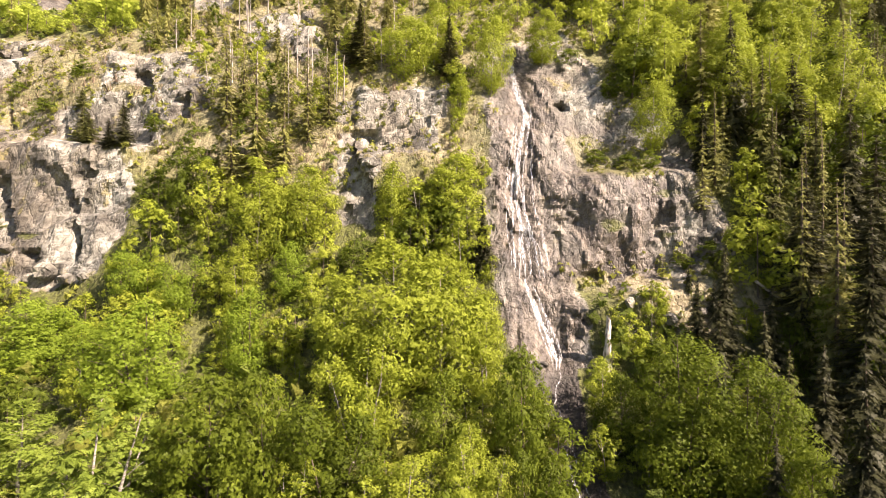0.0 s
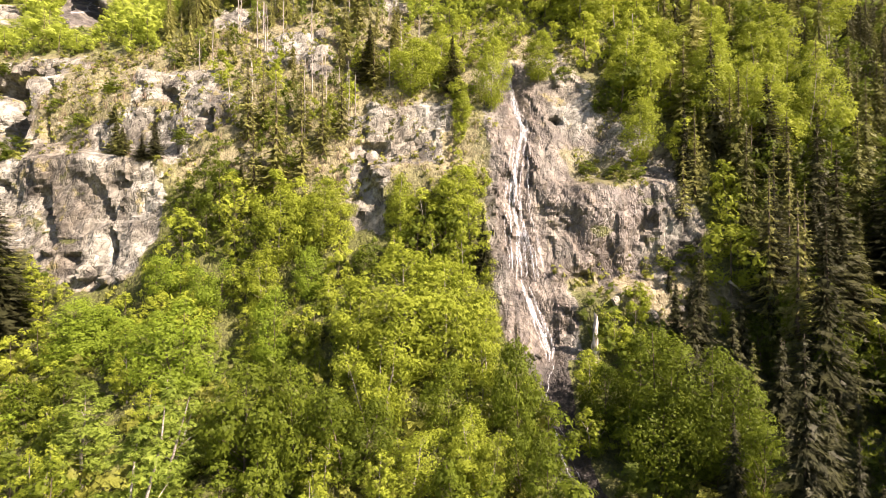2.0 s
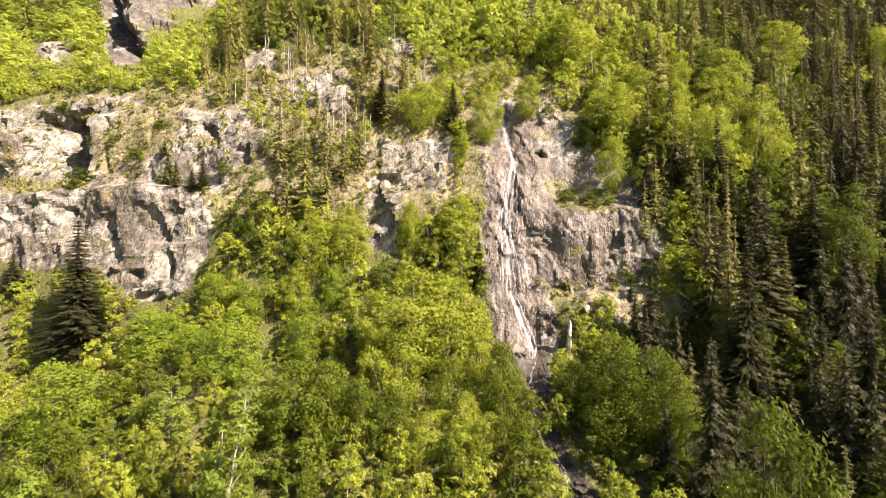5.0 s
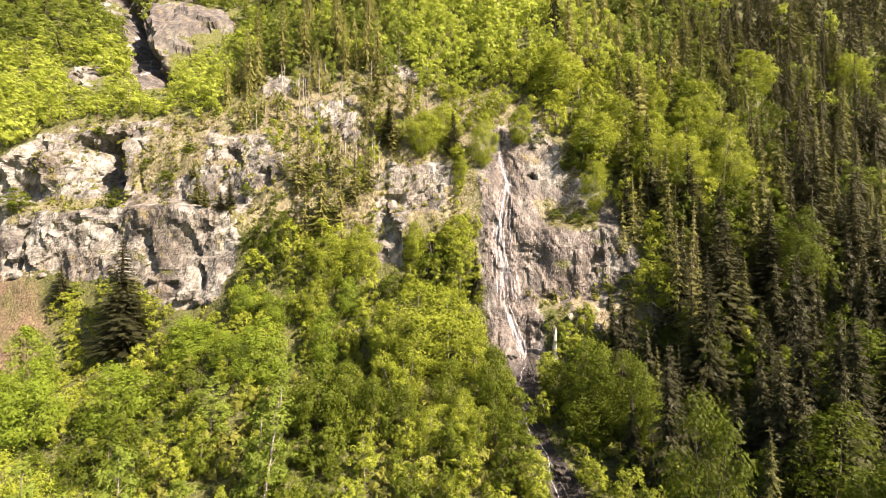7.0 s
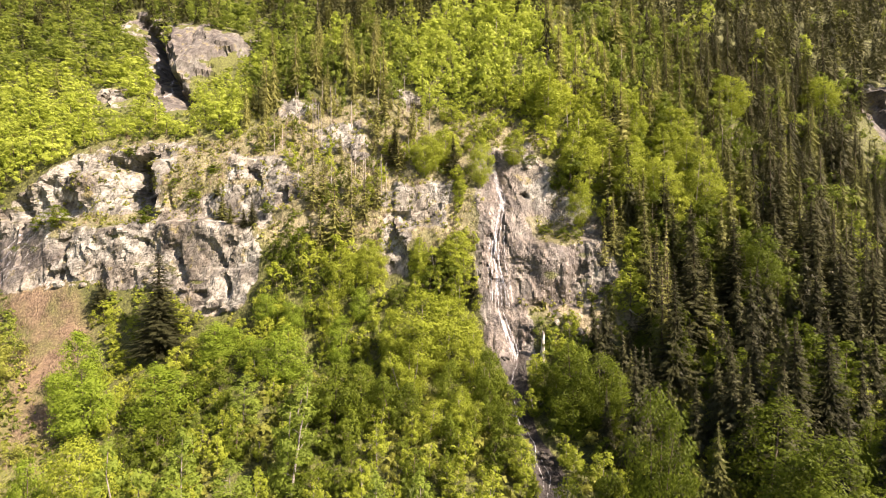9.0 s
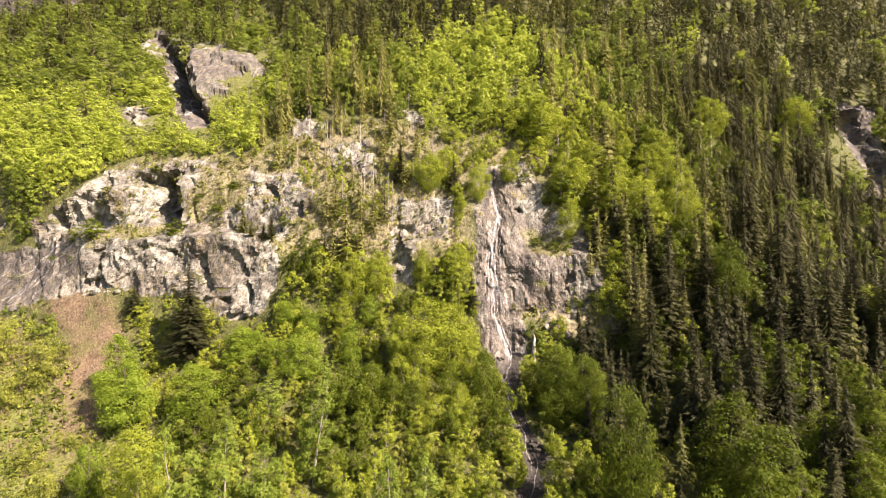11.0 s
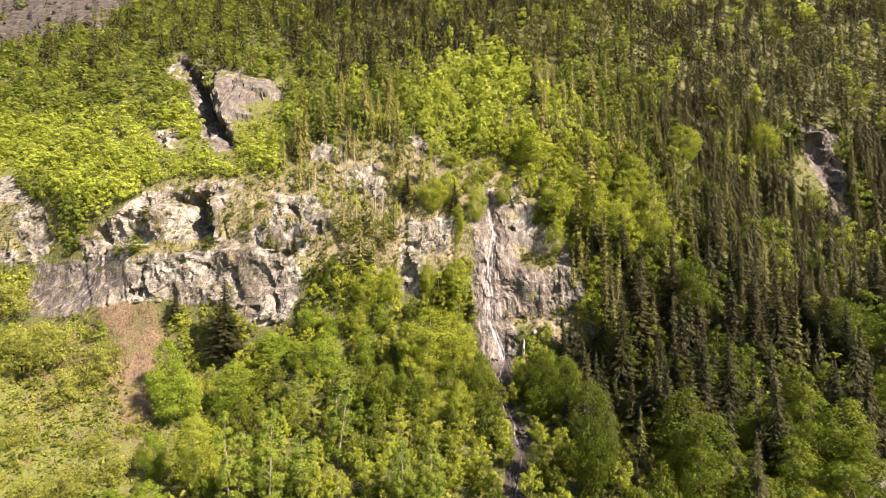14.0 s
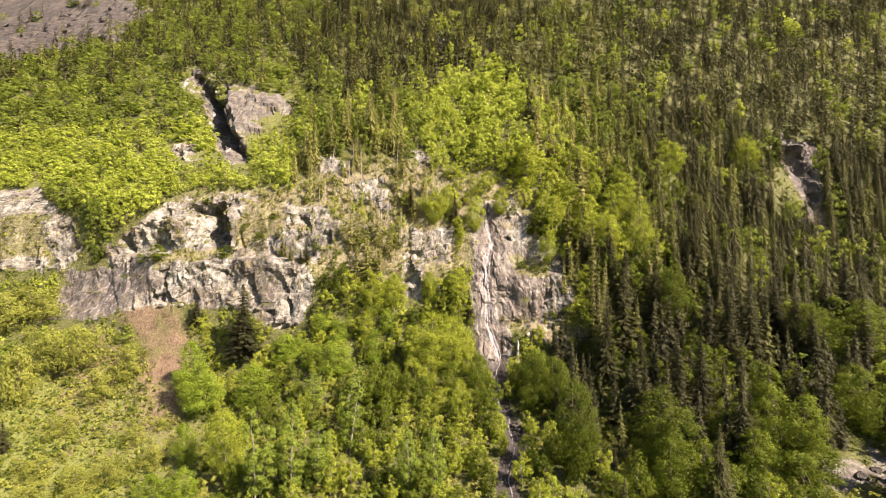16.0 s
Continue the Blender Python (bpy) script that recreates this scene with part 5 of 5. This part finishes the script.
def snow_patch():
    """A last patch of old snow high in the gully."""
    rng = np.random.default_rng(61)
    ring = np.arange(14) * 2 * math.pi / 14
    verts, x0, z0 = [], -178.0, 198.0
    for k, r in enumerate((2.6, 2.2, 1.4, 0.0)):
        x = x0 + r * np.cos(ring) * (1 + 0.25 * fbm(np.cos(ring) * 2, np.sin(ring) * 2, 66))
        z = z0 + 0.8 * r * np.sin(ring)
        verts.append(np.column_stack([x, surface_y(x, z) + 0.3 - 0.35 * k, z]))
    idx = np.arange(56).reshape(4, 14)
    nxt = np.roll(idx, -1, 1)
    faces = np.stack([idx[:-1], nxt[:-1], nxt[1:], idx[1:]], -1).reshape(-1, 4)
    ob = new("snow_patch", raw_mesh("snow_patch", np.concatenate(verts), faces, SNOW, smooth=True))
    tagged(ob, "small leftover patch of white snow in the gully", "snow")


snow_patch()


def fallen_log(x0, z0, x1, z1, thick, seed):
    """A barkless log lying on the slope, with a stub or two."""
    t = np.linspace(0, 1, 6)
    x, z = x0 + (x1 - x0) * t, z0 + (z1 - z0) * t
    y = np.min(surface_y(x, z)) - thick * 0.3 + (surface_y(x, z) - np.min(surface_y(x, z))) * 0.3
    line = np.column_stack([x, y, z])
    middle = line.mean(0)
    v, f = tube(line - middle, thick * (0.5 - 0.25 * t), 8)
    ob = tagged(new("fallen_log"), "bleached fallen log lying on the slope", "log", "fallen logs")
    ob.matrix_basis = pose(*middle)
    for name, (vv, ff) in (("trunk", (v, f)), ("branch_stub", tube([line[3] - middle, line[3] - middle + (0.2, -0.5, 0.7)], [0.06, 0.02], 5))):
        piece = new(name, raw_mesh("log_" + name, vv, ff, DEAD_WOOD, smooth=True))
        piece.parent = ob


def boulder(x, z, size, seed):
    """A rounded, broken block of rock, half sunk."""
    rng = np.random.default_rng(seed)
    bm = bmesh.new()
    bmesh.ops.create_icosphere(bm, subdivisions=2, radius=1.0)
    planes = rng.normal(size=(7, 3))
    planes /= np.linalg.norm(planes, axis=1, keepdims=True)
    cut = rng.uniform(0.55, 0.85, 7)
    for vert in bm.verts:
        p = np.array(vert.co)
        for n, d in zip(planes, cut):
            over = float(p @ n) - d
            if over > 0:
                p = p - n * over
        vert.co = p * size * np.array((1.2, 0.9, 0.8)) * (1 + 0.06 * rng.normal())
    me = bpy.data.meshes.new("boulder")
    bm.to_mesh(me)
    bm.free()
    for key, value in (("rock", 1.0), ("damp_and_shade", 0.8 if z < 30 and x > 5 else 0.0)):
        layer = me.attributes.new(key, "FLOAT", "POINT")
        layer.data.foreach_set("value", np.full(len(me.vertices), value, np.float32))
    me.materials.append(HILLSIDE)
    ob = new("boulder", me)
    y = float(surface_y(np.array([x]), np.array([z]))[0])
    ob.matrix_basis = pose(x, y - size * 0.25, z + size * 0.1, 0, 0, rng.uniform(0, 360))
    wet = z < 30 and x > 5
    tagged(ob, "dark wet boulder beside the brook" if wet else "pale grey fallen boulder below the cliff", "boulder", "boulders by the brook" if wet else "boulders below the cliffs")


def loose_things():
    for k, row in enumerate(((48.5, 54, 55, 57, 0.5), (38.5, 53, 41.5, 56, 0.35), (20, 19, 22.6, 17.6, 0.6), (40, 36, 44, 33, 0.4))):
        fallen_log(*row, 900 + k)
    rng = np.random.default_rng(81)
    for k in range(16):
        z = rng.uniform(5, 27)
        boulder(float(fall_x(np.array([z]))[0]) + rng.choice((-1, 1)) * rng.uniform(1.0, 2.6), z, rng.uniform(0.4, 1.0), 920 + k)
    for k, (x, z, size) in enumerate(((-58, 36.5, 1.8), (-61, 35.5, 1.1), (-55, 35.5, 1.3), (-52, 36, 0.9), (-67, 40, 1.2), (-104, 41, 1.4), (-97, 41, 1.0), (24, 33, 0.9), (29, 31, 1.1), (33, 32, 0.8), (-47, 57, 1.0), (-11, 53, 1.2), (98, 5, 1.6), (103, 5.5, 1.2))):
        boulder(x, z, size, 950 + k)


loose_things()
set_trees()
dead_trees()
grow()
undergrowth()


# ---- the waterfall and its brook ----
def strand(z0, z1, shift, width, seed, wander=0.5):
    """A ragged ribbon of falling water down the rock."""
    rng = np.random.default_rng(seed)
    z = np.arange(z0, z1, -0.35)
    d = np.linspace(0, 1, len(z))
    x = fall_x(z) + np.interp(d, np.linspace(0, 1, len(shift)), shift) + wander * fbm(z / 2.2, z * 0 + seed, 200 + seed)
    w = 0.76 * width * (0.5 + 1.1 * vnoise(z / 1.7, z * 0 + seed, 300 + seed)) * np.minimum(1, 6 * np.minimum(d + 0.05, 1.02 - d))
    rows = []
    for k in (-0.5, -0.17, 0.17, 0.5):
        xx = x + k * w
        rows.append(np.column_stack([xx, surface_y(xx, z) - 0.36 + 0.5 * abs(k) ** 2 * 0.6, z]))
    v = np.stack(rows, 1).reshape(-1, 3)
    idx = np.arange(len(v)).reshape(-1, 4)
    f = np.stack([idx[:-1, :-1], idx[1:, :-1], idx[1:, 1:], idx[:-1, 1:]], -1).reshape(-1, 4)
    return v, f


def waterfall():
    fall = tagged(new("waterfall"), "thin white waterfall streaming down a wet cliff", "waterfall")
    runs = [(75.8, 62, (0, 0.1), 0.75), (74, 60, (0.2, 0.7), 0.5), (71, 58, (-0.2, 0.3, 1.0), 0.4), (66, 46, (0.6, 0.1, -0.3), 0.6), (64, 50, (0.2, -0.6), 0.45), (63, 40, (1.2, 0.8, 1.0), 0.4),
            (60, 44, (-0.9, -0.6, -1.0), 0.35), (55, 35.5, (-0.2, 0.0, -0.5), 0.6), (50, 35.5, (0.3, 1.2, 1.4), 0.4), (47, 36, (-0.6, -1.6, -1.9), 0.4), (46, 35.6, (0.2, 0.6, 0.3), 0.45), (44, 35.4, (0.5, 2.0, 2.1), 0.3),
            (43, 35.5, (-0.4, -1.0, -1.2), 0.35), (35.8, 25, (-0.5, -0.3, 0.0), 0.8), (34.8, 24.5, (0.3, 0.5, 0.2), 0.6), (33.5, 25, (-0.7, -0.9, -0.4), 0.45), (31, 24.5, (0.6, 1.0, 0.5), 0.35),
            (68, 49, (0.9, 1.6, 2.2), 0.2), (61, 41, (-1.3, -1.6, -1.4), 0.2), (57, 38, (1.6, 2.4, 2.6), 0.2), (53, 36, (-1.0, -2.0, -2.4), 0.2), (49, 36, (2.0, 2.8, 3.0), 0.18)]
    for n, (a, b, shift, width) in enumerate(runs):
        v, f = strand(a, b, shift, width, n)
        piece = new("water_strand", raw_mesh("water_strand", v, f, WATER, smooth=True))
        piece.parent = fall
    brook = tagged(new("brook"), "narrow white brook tumbling through dark rocks below the waterfall", "brook")
    for n, (a, b, shift, width) in enumerate(((24.5, 14, (0, 0), 0.3), (21, 9, (0.4, -0.2), 0.2), (13, 5, (0.2, 0.3), 0.2), (7, 0.6, (0.2, 0.4), 0.2))):
        v, f = strand(a, b, shift, width, 40 + n, 2.2)
        piece = new("water_strand", raw_mesh("water_strand", v, f, WATER, smooth=True))
        piece.parent = brook


def seep(name, label, lines):
    """Thin threads of water that run down a bare slab, each from (x, height) to (x, height)."""
    ob = tagged(new(name), label, "stream")
    for n, (x0, z0, x1, z1, width) in enumerate(lines):
        t = np.linspace(0, 1, 60)
        z = z0 + (z1 - z0) * t
        x = x0 + (x1 - x0) * t + 7.0 * fbm(t * 4, t * 0 + n, 400 + n, 5)
        w = 0.65 * width * (0.3 + 1.2 * vnoise(t * 14, t * 0 + n, 420 + n))
        rows = [np.column_stack([x + k * w, surface_y(x + k * w, z) - 0.18, z - 0.5 * k * w]) for k in (-0.5, 0.0, 0.5)]
        v = np.stack(rows, 1).reshape(-1, 3)
        idx = np.arange(len(v)).reshape(-1, 3)
        f = np.stack([idx[:-1, :-1], idx[1:, :-1], idx[1:, 1:], idx[:-1, 1:]], -1).reshape(-1, 4)
        piece = new("water_strand", raw_mesh("water_strand", v, f, WATER, smooth=True))
        piece.parent = ob


waterfall()
seep("slab_stream", "thin white threads of water over a dark sloping slab", ((-114, 56, -133, 40, 0.4), (-119, 56, -138, 37, 0.35), (-123, 55.5, -147, 38, 0.45), (-131, 54, -148, 41, 0.3), (-118, 50, -128, 38, 0.3), (-137, 52, -153, 40, 0.35), (-127, 50, -134, 37, 0.3), (-112, 53, -124, 42, 0.3)))
seep("high_stream", "narrow white stream in the high gully", ((-147, 158, -125, 134, 0.9), (-125, 134, -99, 104, 1.1)))
seep("far_stream", "thin white stream among the high spruces", ((-7, 192, -4, 172, 0.9), (-5, 184, -3, 170, 0.7)))
